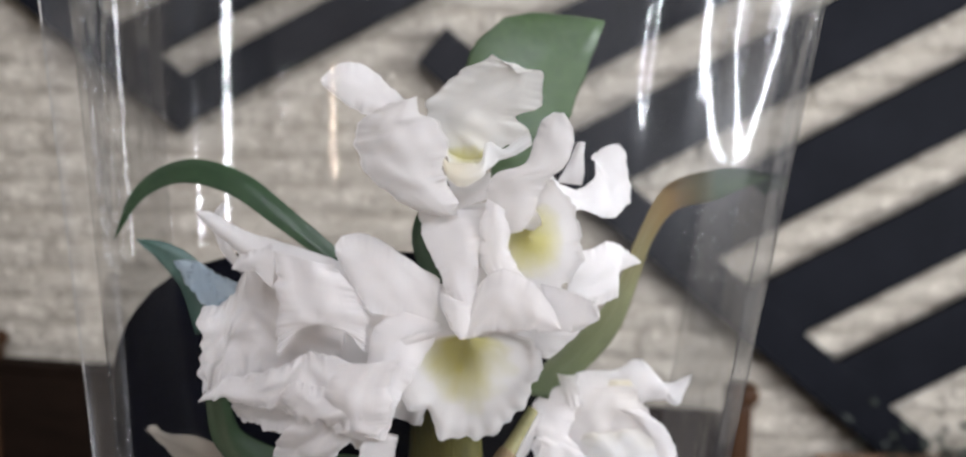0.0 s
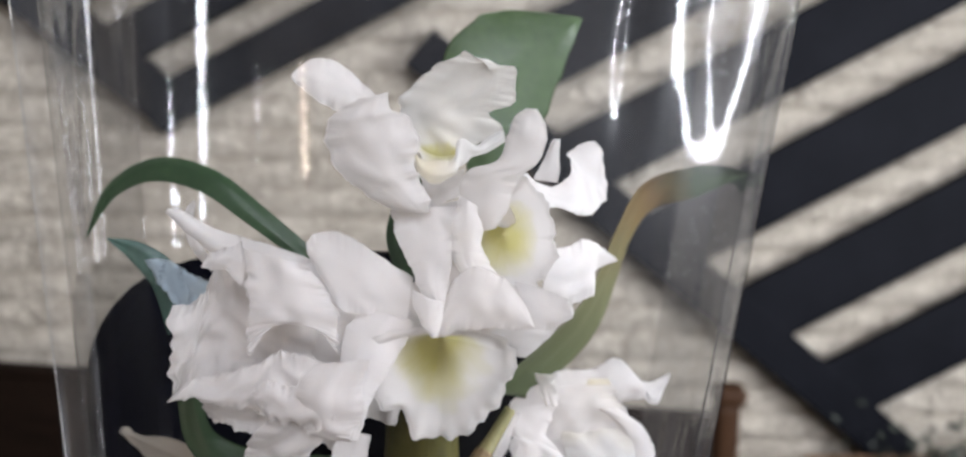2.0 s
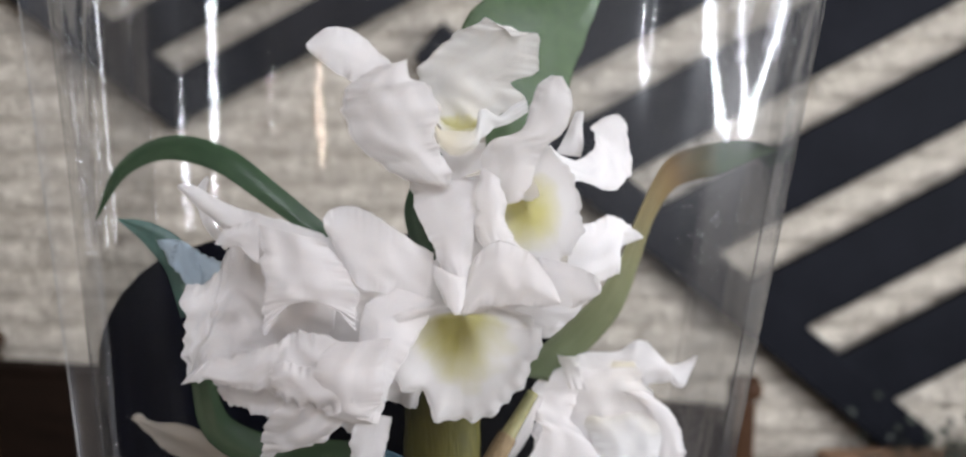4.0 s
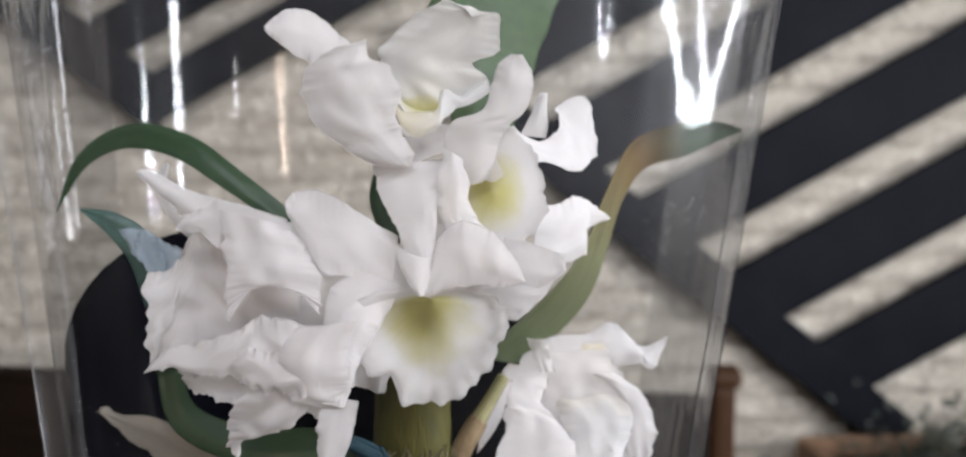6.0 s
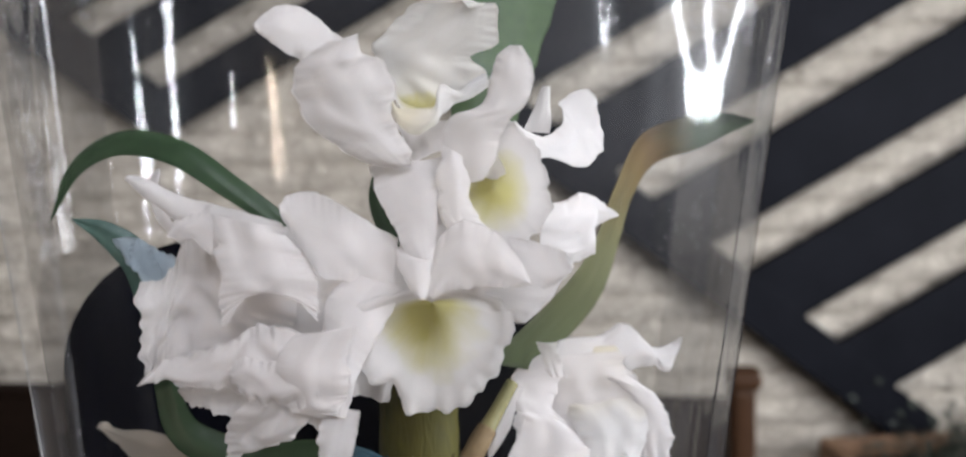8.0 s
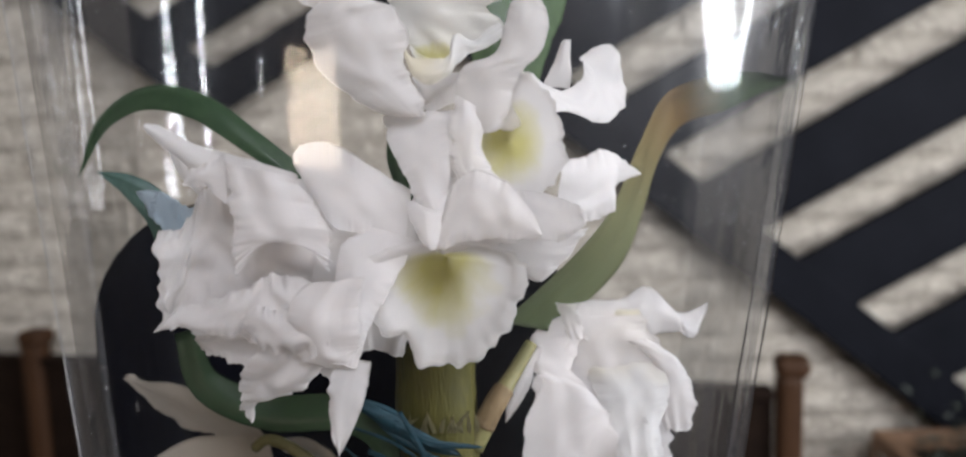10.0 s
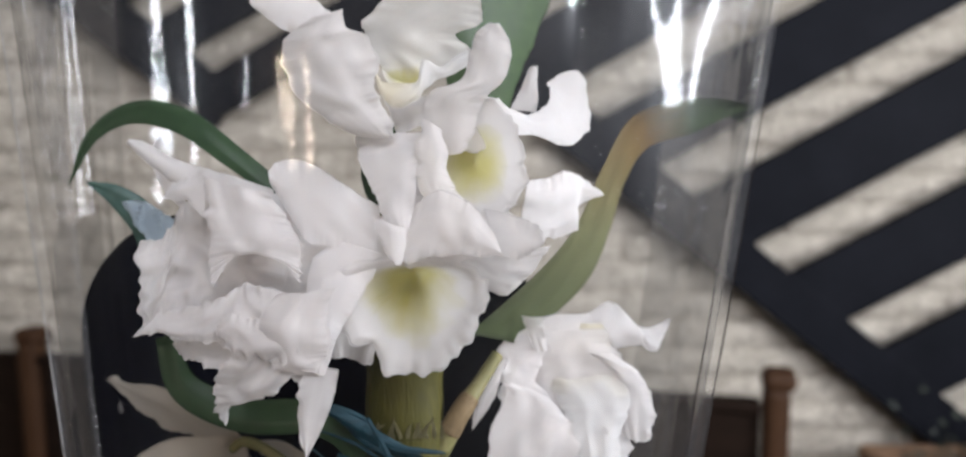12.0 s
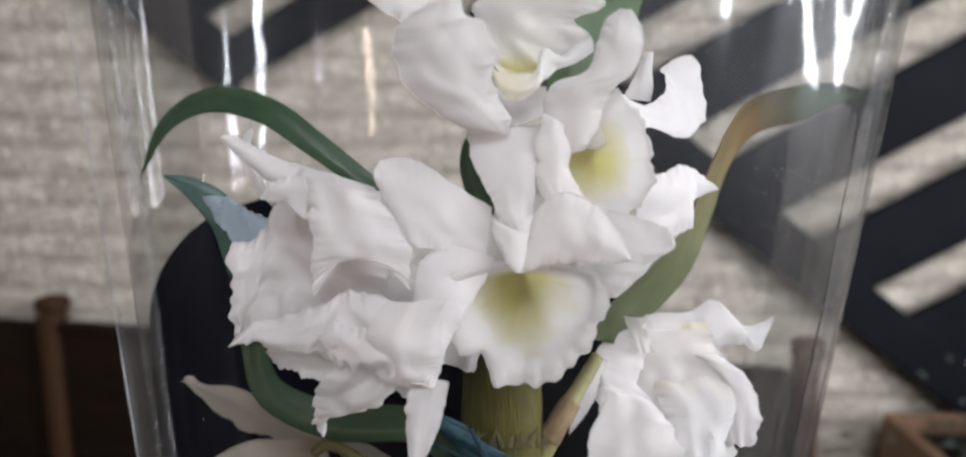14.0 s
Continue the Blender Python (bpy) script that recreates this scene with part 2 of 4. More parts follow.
def box(bm, lo, hi, bevel=0.0, m=Matrix()):
    c, d = (Vector(lo) + Vector(hi)) / 2, Vector(hi) - Vector(lo)
    got = bmesh.ops.create_cube(bm, size=1, matrix=m @ Matrix.Translation(c) @ Matrix.Diagonal((*d, 1)))
    if bevel:
        edges = list({e for v in got["verts"] for e in v.link_edges})
        bmesh.ops.bevel(bm, geom=edges, offset=bevel, segments=2, affect="EDGES", profile=0.5)
    return bm


def block(name, lo, hi, mat, parent=None, bevel=0.0, label="", m=Matrix()):
    return part(name, box(bmesh.new(), lo, hi, bevel, m), mat, parent, label)


def curve_at(points, s):
    """Catmull-Rom through the points, s from 0 to 1."""
    p = [Vector(q) for q in points]
    p = [p[0] * 2 - p[1], *p, p[-1] * 2 - p[-2]]
    x = min(max(s, 0.0), 1.0) * (len(p) - 3)
    i = min(int(x), len(p) - 4)
    u = x - i
    a, b, c, d = p[i:i + 4]
    return 0.5 * (2 * b + (c - a) * u + (2 * a - 5 * b + 4 * c - d) * u * u + (3 * b - a - 3 * c + d) * u ** 3)


def sheet(rows, thick):
    """A closed thin sheet from rows of points, with UV: x across, y along."""
    bm = bmesh.new()
    uv = bm.loops.layers.uv.new("UVMap")
    nu, nv = len(rows), len(rows[0])
    grid = [[bm.verts.new(p) for p in row] for row in rows]
    for i in range(nu - 1):
        for j in range(nv - 1):
            f = bm.faces.new((grid[i][j], grid[i][j + 1], grid[i + 1][j + 1], grid[i + 1][j]))
            for lp, (a, b) in zip(f.loops, ((i, j), (i, j + 1), (i + 1, j + 1), (i + 1, j))):
                lp[uv].uv = (b / (nv - 1), a / (nu - 1))
    bmesh.ops.solidify(bm, geom=bm.faces[:], thickness=thick)
    return bm


def petal(parent, name, spine, width, mat, pk=0.5, w0=0.3, cup=0.12, ruffle=0.08, face=(0, -1, 0.15), point=False, blunt=0.03, notch=0.0, seed=1, thick=0.00035):
    """A petal or leaf along a spine: half-width, where it is widest, cupped across, waved at the rim."""
    rows, nu, nv = [], 30, 21
    face = Vector(face).normalized()
    for i in range(nu):
        s = i / (nu - 1)
        c = curve_at(spine, s)
        tangent = (curve_at(spine, min(1, s + 0.02)) - curve_at(spine, max(0, s - 0.02))).normalized()
        side = tangent.cross(face).normalized()
        out = side.cross(tangent).normalized()
        if s < pk:
            h = w0 + (1 - w0) * math.sin(math.pi / 2 * s / pk)
        else:
            h = max(0.0, 1 - ((s - pk) / (1 - pk)) ** (1.5 if point else 2.4)) ** (0.9 if point else 0.55)
        h = width * max(h, blunt)
        row = []
        for j in range(nv):
            v = 2 * j / (nv - 1) - 1
            rim = abs(v) ** 3
            n1 = noise.noise(Vector((s * 5.5, seed * 3.7 + (1.5 if v > 0 else 0), v * 0.8)))
            n2 = noise.noise(Vector((s * 15, seed * 5.1 + (2.5 if v > 0 else 0), v)))
            n3 = noise.noise(Vector((s * 2.2, v * 1.3, seed * 1.9)))
            x = v * h * (1 + ruffle * 1.3 * n2 * rim + ruffle * 0.9 * n1 * rim)
            lift = -cup * h * v * v + ruffle * width * (3.0 * n1 + 1.6 * n2) * rim + 0.09 * width * n3
            tip = 2.4 * ruffle * width * noise.noise(Vector((v * 3.4, seed * 2.7, 4.0))) * s ** 5 + notch * width * (v * v - 0.5) * s ** 3
            rib = -0.012 * h * math.exp(-(v / 0.14) ** 2)
            row.append(c + side * x + out * (lift + rib) + tangent * tip)
        rows.append(row)
    ob = part(name, sheet(rows, thick), mat, parent, smooth=True)
    return ob


def lobe(parent, name, left, right, mat, bow=0.0006, ruffle=0.04, notch=0.0, seed=1, thick=0.0003, frill=0.00055):
    """A broad petal between two edge curves, bowed outwards, with soft folds and a waved rim."""
    rows, nu, nv = [], 84, 35
    span = sum((Vector(q) - Vector(p)).length for p, q in zip(left, left[1:]))
    for i in range(nu):
        s = i / (nu - 1)
        a, b = curve_at(left, s), curve_at(right, s)
        d = b - a
        w = d.length
        along = ((curve_at(left, min(1, s + 0.03)) + curve_at(right, min(1, s + 0.03))) - (curve_at(left, max(0, s - 0.03)) + curve_at(right, max(0, s - 0.03)))).normalized()
        out = d.cross(along)
        out = out.normalized() if out.length > 1e-9 else Vector((0, -1, 0))
        out = out if out.y < 0 else -out
        row = []
        for j in range(nv):
            v = j / (nv - 1)
            e = abs(2 * v - 1)
            rim = e ** 3
            n1 = noise.noise(Vector((s * 4.5, seed * 3.7 + (1.5 if v > 0.5 else 0), e)))
            n2 = noise.noise(Vector((s * 13, seed * 5.1 + (2.5 if v > 0.5 else 0), e)))
            n3 = noise.noise(Vector((s * 2.8, v * 3.4, seed * 1.9))) + 0.04 * noise.noise(Vector((s * 3, v * 9, seed * 1.3)))
            n4 = noise.noise(Vector((v * 5.5, seed * 2.7, 4.0))) + 0.35 * noise.noise(Vector((v * 13, seed * 2.7, 7.0)))
            n5 = noise.noise(Vector((s * 27, seed * 7.3 + (3.5 if v > 0.5 else 0), e)))
            lift = bow * 4 * v * (1 - v) * math.sin(math.pi * (0.15 + 0.7 * s)) + w * (ruffle * (1.9 * n1 + 0.5 * n2) * rim + 0.024 * n3)
            lift += w * ruffle * 1.8 * n4 * s ** 6
            side = w * ruffle * (0.9 * n1 + 1.6 * n2 + 1.1 * n5) * rim * (1 if v > 0.5 else -1)
            tip = w * (2.6 * ruffle * n4 * s ** 6 + notch * ((2 * v - 1) ** 2 - 1) * s ** 4)
            # small crimps of the rim and soft dimples, a few millimetres apart on every petal
            crimp = noise.noise(Vector((s * span / 0.0042, seed * 1.7 + (4.5 if v > 0.5 else 0), 0.3))) + 0.6 * noise.noise(Vector((s * span / 0.0017, seed * 2.9 + (4.5 if v > 0.5 else 0), 1.3)))
            side += frill * crimp * rim * (1 if v > 0.5 else -1) * min(1.0, w / 0.008)
            tip += frill * 1.3 * noise.noise(Vector((v * w / 0.0036, seed * 4.3, 2.2))) * s ** 8
            lift += frill * (0.9 * crimp * rim + 1.1 * noise.noise(Vector((s * span / 0.008, v * w / 0.006, seed * 3.1))) * (1 - rim))
            row.append(a + d * v + d.normalized() * side + out * lift + along * tip if w > 1e-7 else a)
        rows.append(row)
    return part(name, sheet(rows, thick), mat, parent, smooth=True)


def lip(parent, centre, rx, up, down, axis, seed=1, throat=0.45, mat=None, lean=0.0):
    """The orchid's lip: a funnel with a green-yellow throat and a flared, frilled rim, longer below than above."""
    bm = bmesh.new()
    uv = bm.loops.layers.uv.new("UVMap")
    axis = Vector(axis).normalized()
    right = axis.cross(Vector((0, 0, -1))).normalized()
    right = right if right.x > 0 else -right
    top = right.cross(axis).normalized()
    top = top if top.z > 0 else -top
    nr, na = 18, 120
    rows = []
    for i in range(nr):
        r = 0.004 + 0.996 * i / (nr - 1)
        row = []
        for j in range(na):
            a = 2 * math.pi * j / na
            ca, sa = math.cos(a), math.sin(a)
            reach = up if sa > 0 else down
            n1 = noise.noise(Vector((ca * 2.6, sa * 2.6, seed * 2.3)))
            n2 = noise.noise(Vector((ca * 6.5, sa * 6.5, seed * 4.1)))
            n3 = noise.noise(Vector((ca * 15, sa * 15, seed * 6.1)))
            rim = r ** 4
            k = r * (1 + 0.14 * n1 * rim + 0.08 * n2 * rim + 0.02 * n3 * rim)
            deep = -0.38 * rx * (1 - min(1, r / (throat * 2.1)) ** 2) ** 1.3
            flare = 0.22 * rx * math.sin(min(1, r / 0.7) * math.pi / 2) - 0.12 * rx * max(0, r - 0.7)
            wave = rx * (0.10 * n1 + 0.06 * n2 + 0.02 * n3) * rim * (0.15 if sa > 0 else 1.0)
            row.append(bm.verts.new(Vector(centre) + right * rx * (ca + lean) * k + top * reach * sa * k + axis * (deep + flare + wave)))
        rows.append(row)
    for i in range(nr - 1):
        for j in range(na):
            k = (j + 1) % na
            f = bm.faces.new((rows[i][j], rows[i][k], rows[i + 1][k], rows[i + 1][j]))
            for lp, (y, x) in zip(f.loops, ((i, j), (i, j + 1), (i + 1, j + 1), (i + 1, j))):
                lp[uv].uv = (x / na * 3, y / (nr - 1) * 0.36 / throat)
    bmesh.ops.solidify(bm, geom=bm.faces[:], thickness=0.00035)
    return part("lip", bm, mat or lip_mat, parent, "frilled white lip with a green-yellow throat", smooth=True)


def tube(parent, name, spine, radius, mat, taper=1.0, label=""):
    bm = bmesh.new()
    n, k = 18, 10
    rings = []
    for i in range(n):
        s = i / (n - 1)
        c = curve_at(spine, s)
        t = (curve_at(spine, min(1, s + 0.02)) - curve_at(spine, max(0, s - 0.02))).normalized()
        a = t.orthogonal().normalized()
        b = t.cross(a)
        if rings:
            a = (prev - t * prev.dot(t)).normalized()
            b = t.cross(a)
        prev = a
        r = radius * (1 + (taper - 1) * s) * (1 + 0.08 * noise.noise(c * 180))
        rings.append([bm.verts.new(c + (a * math.cos(q) + b * math.sin(q)) * r) for q in [2 * math.pi * j / k for j in range(k)]])
    for i in range(n - 1):
        for j in range(k):
            bm.faces.new((rings[i][j], rings[i][(j + 1) % k], rings[i + 1][(j + 1) % k], rings[i + 1][j]))
    bm.faces.new(rings[0][::-1])
    bm.faces.new(rings[-1])
    return part(name, bm, mat, parent, label, smooth=True)


def flower(centre, label):
    """The flower's column, which carries its petals."""
    bm = bmesh.new()
    bmesh.ops.create_uvsphere(bm, u_segments=12, v_segments=8, radius=0.003, matrix=Matrix.Translation(Vector(centre) + Vector((0, 0.026, 0.004))) @ Matrix.Diagonal((1, 1.5, 1, 1)))
    return part("flower", bm, petal_mat, plant, label, smooth=True)


# ---- room ----
WALL_Y = 1.443
X0, X1, Y0, TOP = -1.8, 1.7, -1.0, 2.6
tagged(block("floor", (X0 - 0.2, Y0 - 0.2, -0.1), (X1 + 0.2, WALL_Y + 0.25, 0), floor_mat), "grey stone floor of the room", "floor", kind="structure")
tagged(block("ceiling", (X0 - 0.2, Y0 - 0.2, TOP), (X1 + 0.2, WALL_Y + 0.25, TOP + 0.1), plaster_mat), "plain plastered ceiling", "ceiling", kind="structure")
wall = tagged(block("wall_north", (X0 - 0.2, WALL_Y + 0.006, 0), (X1 + 0.2, WALL_Y + 0.25, TOP), mortar_mat), "whitewashed old brick wall with worn joints", "wall", kind="structure")


def wall_with_opening(name, lo, hi, gap, axis, label):
    """A wall in four pieces round a window opening (gap: from, to along the wall, sill, head)."""
    bm = bmesh.new()
    a, b, sill, head = gap
    i = 0 if axis == "x" else 1
    for u0, u1, z0, z1 in ((lo[i], a, lo[2], hi[2]), (b, hi[i], lo[2], hi[2]), (a, b, lo[2], sill), (a, b, head, hi[2])):
        l2, h2 = list(lo), list(hi)
        l2[i], h2[i], l2[2], h2[2] = u0, u1, z0, z1
        box(bm, l2, h2)
    return tagged(part(name, bm, plaster_mat), label, "wall", kind="structure")


# opening made up to hold the south fill
wall_with_opening("wall_south", (-0.33, Y0 - 0.2, 0), (0.94, Y0, TOP), (-0.29, 0.89, 1.86, 2.54), "x", "unseen plastered wall with a wide opening for the added fill light")
wall_with_opening("wall_south_west", (X0 - 0.2, Y0 - 0.2, 0), (-0.33, Y0, TOP), (-0.51, -0.37, 0.74, 0.98), "x", "plastered wall with a small low window opening")
wall_with_opening("wall_south_end", (0.94, Y0 - 0.2, 0), (X1 + 0.2, Y0, TOP), (0.98, 1.12, 1.13, 1.59), "x", "plastered wall with a slit window opening")
tagged(block("wall_west", (X0 - 0.2, Y0, 0), (X0, WALL_Y + 0.006, TOP), plaster_mat), "plain plastered side wall", "wall", kind="structure")
wall_with_opening("wall_east", (X1, Y0, 0), (X1 + 0.2, WALL_Y + 0.006, TOP), (-0.11, 0.21, 0.87, 1.77), "y", "plastered side wall with a window opening")


# ---- black slatted panels on the wall ----
def slatted_panel(x, z, border_from, border_len, slats, first, pitch, half, length, label):
    """A slanted border board with parallel slats rising from it. x, z: the border's lower end."""
    base = new("slatted_panel")
    base.location = (x, WALL_Y - 0.022, z)
    tagged(base, label, "wall panel", "slatted panels")
    d, s = Vector((-0.777, 0, 0.629)), Vector((0.882, 0, 0.472))
    up = Vector((-0.472, 0, 0.882))
    turn = Matrix(((d.x, 0, -d.z, 0), (0, 1, 0, 0), (d.z, 0, d.x, 0), (0, 0, 0, 1)))
    block("border_board", (border_from, -0.026, -0.037), (border_len, 0.012, 0.037), slat_mat, base, 0.003, m=turn)
    tilt = Matrix(((s.x, 0, up.x, 0), (0, 1, 0, 0), (s.z, 0, up.z, 0), (0, 0, 0, 1)))
    for k in range(slats):
        o = d * (first + k * pitch)
        block("slat", (0.0, -0.024, -half), (length, -0.001, half), slat_mat, base, 0.003, m=Matrix.Translation(o) @ tilt)
    return base


slatted_panel(0.72, 0.607, -0.1, 1.0, 5, 0.081, 0.202, 0.0565, 1.3, "black wooden slatted panel slanting across the wall")
slatted_panel(-0.413, 1.094, 0.035, 0.9, 6, 0.066, 0.1275, 0.035, 0.62, "smaller black slatted panel high on the wall")

# ---- old bench with posts before the wall ----
bench = tagged(new("wooden_bench"), "dark old wooden bench with brown posts", "bench")
bench.matrix_world = pose(-0.20, 1.27, 0, 0, 0, -12)
for x in (-0.60, 0.60, -1.25):
    block("post", (x - 0.018, -0.022, 0), (x + 0.018, 0.022, 0.735), wood_mat, bench, 0.012)
    block("finial", (x - 0.020, -0.024, 0.728), (x + 0.026, 0.024, 0.757), wood_mat, bench, 0.011)
block("backrest_panel", (-0.58, -0.008, 0.42), (0.58, 0.010, 0.70), dark_wood_mat, bench, 0.003)
block("backrest_panel", (-1.23, -0.008, 0.42), (-0.62, 0.010, 0.71), dark_wood_mat, bench, 0.003)
block("top_rail", (-0.58, -0.016, 0.695), (0.58, 0.016, 0.712), dark_wood_mat, bench, 0.004)
block("seat", (-1.25, -0.36, 0.38), (0.62, -0.010, 0.42), dark_wood_mat, bench, 0.006)
for x in (-1.2, 0.0, 0.58):
    block("leg", (x - 0.025, -0.35, 0), (x + 0.025, -0.30, 0.38), dark_wood_mat, bench, 0.004)

# ---- planter with a dry shrub ----
planter = tagged(new("planter_box"), "brown wooden planter box with soil", "planter")
planter.location = (0.835, 1.22, 0.015)
for a, b in (((-0.24, -0.15, 0), (0.24, -0.13, 0.55)), ((-0.24, 0.13, 0), (0.24, 0.15, 0.55)), ((-0.24, -0.13, 0), (-0.22, 0.13, 0.55)), ((0.22, -0.13, 0), (0.24, 0.13, 0.55))):
    block("side_board", a, b, clay_mat, planter, 0.004)
block("soil", (-0.22, -0.13, 0.02), (0.22, 0.13, 0.52), dark_wood_mat, planter)

shrub = tagged(new("dry_shrub"), "dark dry shrub with pale twigs in the planter", "shrub")
rnd = random.Random(5)
for k in range(14):
    x, y = 0.75 + rnd.uniform(-0.13, 0.2), 1.22 + rnd.uniform(-0.1, 0.08)
    lean = Vector((rnd.uniform(-0.12, 0.12), rnd.uniform(-0.1, 0.05), rnd.uniform(0.06, 0.15)))
    foot = Vector((x, y, 0.50))
    tube(shrub, "twig", [foot, foot + lean * 0.5 + Vector((0, 0, 0.03)), foot + lean + Vector((0, 0, 0.02))], 0.0025, twig_mat, 0.4)
bm = bmesh.new()
for k in range(1500):
    c = Vector((0.80 + rnd.gauss(0, 0.085), 1.21 + rnd.gauss(0, 0.045), 0.53 + abs(rnd.gauss(0, 0.055))))
    a = Vector((rnd.uniform(-1, 1), rnd.uniform(-1, 1), rnd.uniform(-0.4, 1))).normalized()
    b = a.orthogonal().normalized() * rnd.uniform(0.003, 0.006)
    a *= rnd.uniform(0.01, 0.022)
    bm.faces.new([bm.verts.new(c + q) for q in (Vector(), a * 0.5 + b, a, a * 0.5 - b)])
tagged(part("foliage", bm, shrub_mat, shrub), kind="stuff")

# ---- table under the plant ----
table = tagged(new("table"), "plain dark wooden table under the plant", "table")
block("tabletop", (-0.5, 0.1, 0.72), (0.45, 0.75, 0.75), dark_wood_mat, table, 0.004)
for x in (-0.46, 0.41):
    for y in (0.14, 0.71):
        block("leg", (x - 0.025, y - 0.025, 0), (x + 0.025, y + 0.025, 0.72), dark_wood_mat, table, 0.003)

# ---- the orchid ----
CX, CY = -0.0145, 0.335
plant = tagged(new("orchid_plant"), "white dendrobium orchid in flower with long green leaves", "orchid")
pot = bmesh.new()
bmesh.ops.create_cone(pot, cap_ends=True, segments=32, radius1=0.05, radius2=0.062, depth=0.12, matrix=Matrix.Translation((CX, CY, 0.811)))
part("pot", pot, card_mat, plant, smooth=False)

crown = flower((-0.0018, 0.289, 1.098), "white orchid flower at the top of the cluster")
lobe(crown, "sepal", [(-0.023, 0.289, 1.116), (-0.027, 0.2877, 1.119), (-0.031, 0.2863, 1.123), (-0.036, 0.285, 1.126), (-0.042, 0.2837, 1.126), (-0.046, 0.2823, 1.123), (-0.048, 0.281, 1.121)], [(-0.026, 0.289, 1.111), (-0.03, 0.2877, 1.11), (-0.035, 0.2863, 1.111), (-0.038, 0.285, 1.112), (-0.042, 0.2837, 1.115), (-0.046, 0.2823, 1.118), (-0.048, 0.281, 1.12)], petal_mat, seed=2, ruffle=0.008, bow=0.0012)
lobe(crown, "petal", [(-0.026, 0.268, 1.114), (-0.034, 0.2694, 1.109), (-0.036, 0.2709, 1.104), (-0.036, 0.2723, 1.099), (-0.032, 0.2737, 1.092), (-0.025, 0.2751, 1.086), (-0.018, 0.2766, 1.082), (-0.011, 0.278, 1.08)], [(-0.018, 0.268, 1.116), (-0.017, 0.2694, 1.111), (-0.012, 0.2709, 1.109), (-0.009, 0.2723, 1.102), (-0.011, 0.2737, 1.095), (-0.009, 0.2751, 1.091), (-0.006, 0.2766, 1.085), (-0.006, 0.278, 1.081)], petal_mat, seed=3, ruffle=0.014, bow=0.0022, frill=0.0007)
lobe(crown, "petal", [(-0.009, 0.292, 1.097), (-0.012, 0.2907, 1.103), (-0.016, 0.2894, 1.108), (-0.016, 0.2881, 1.114), (-0.011, 0.2869, 1.12), (-0.005, 0.2856, 1.125), (-0, 0.2843, 1.127), (0.004, 0.283, 1.129)], [(0.002, 0.292, 1.097), (0.008, 0.2907, 1.101), (0.016, 0.2894, 1.106), (0.012, 0.2881, 1.111), (0.02, 0.2869, 1.114), (0.02, 0.2856, 1.12), (0.019, 0.2843, 1.125), (0.012, 0.283, 1.124)], throat_petal_mat, seed=4, ruffle=0.02, bow=0.0005, frill=0.0007)
lip(crown, (-0.0023, 0.292, 1.1018), 0.0083, 0.0083, 0.008, (0.05, -1, 0.2), seed=2, throat=0.7)
lobe(crown, "lip_fold", [(-0.011, 0.279, 1.101), (-0.009, 0.2795, 1.097), (-0.003, 0.28, 1.096), (0.001, 0.2805, 1.097), (0.002, 0.281, 1.102), (0.004, 0.2815, 1.103), (0.008, 0.282, 1.101), (0.012, 0.2825, 1.104), (0.016, 0.283, 1.106)], [(-0.011, 0.279, 1.097), (-0.009, 0.2795, 1.092), (-0.005, 0.28, 1.089), (0, 0.2805, 1.091), (0.003, 0.281, 1.094), (0.006, 0.2815, 1.097), (0.009, 0.282, 1.098), (0.012, 0.2825, 1.099), (0.017, 0.283, 1.102)], lip_pale_mat, seed=5, ruffle=0.02, bow=0.0012)
lobe(crown, "sepal", [(-0.01, 0.29, 1.092), (-0.008, 0.289, 1.086), (-0.006, 0.288, 1.081)], [(0.004, 0.29, 1.093), (0.005, 0.289, 1.089), (0.004, 0.288, 1.085)], petal_mat, seed=36, ruffle=0.01, bow=0.0006)

middle = flower((0.0154, 0.289, 1.0678), "white orchid flower with a green-yellow throat")
lobe(middle, "petal", [(-0.0112, 0.286, 1.0629), (-0.0089, 0.2825, 1.0522), (-0.0025, 0.279, 1.042)], [(0.0227, 0.286, 1.0629), (0.0253, 0.2825, 1.0522), (0.0269, 0.279, 1.0462)], petal_mat, seed=56, ruffle=0.02)
lobe(middle, "petal", [(-0.015, 0.304, 1.0796), (-0.0115, 0.303, 1.0628), (-0.0025, 0.302, 1.0449)], [(0.0202, 0.304, 1.0847), (0.0274, 0.303, 1.0608), (0.0305, 0.302, 1.0438)], petal_mat, seed=51, ruffle=0.03)
lobe(middle, "sepal", [(0.007, 0.278, 1.075), (0.004, 0.2771, 1.081), (0.003, 0.2763, 1.089), (0.006, 0.2754, 1.094), (0.014, 0.2746, 1.097), (0.017, 0.2737, 1.105), (0.019, 0.2729, 1.11), (0.022, 0.272, 1.112)], [(0.014, 0.278, 1.076), (0.017, 0.2771, 1.081), (0.019, 0.2763, 1.087), (0.021, 0.2754, 1.092), (0.025, 0.2746, 1.095), (0.028, 0.2737, 1.1), (0.028, 0.2729, 1.107), (0.025, 0.272, 1.112)], petal_mat, seed=6, ruffle=0.006, bow=0.0014)
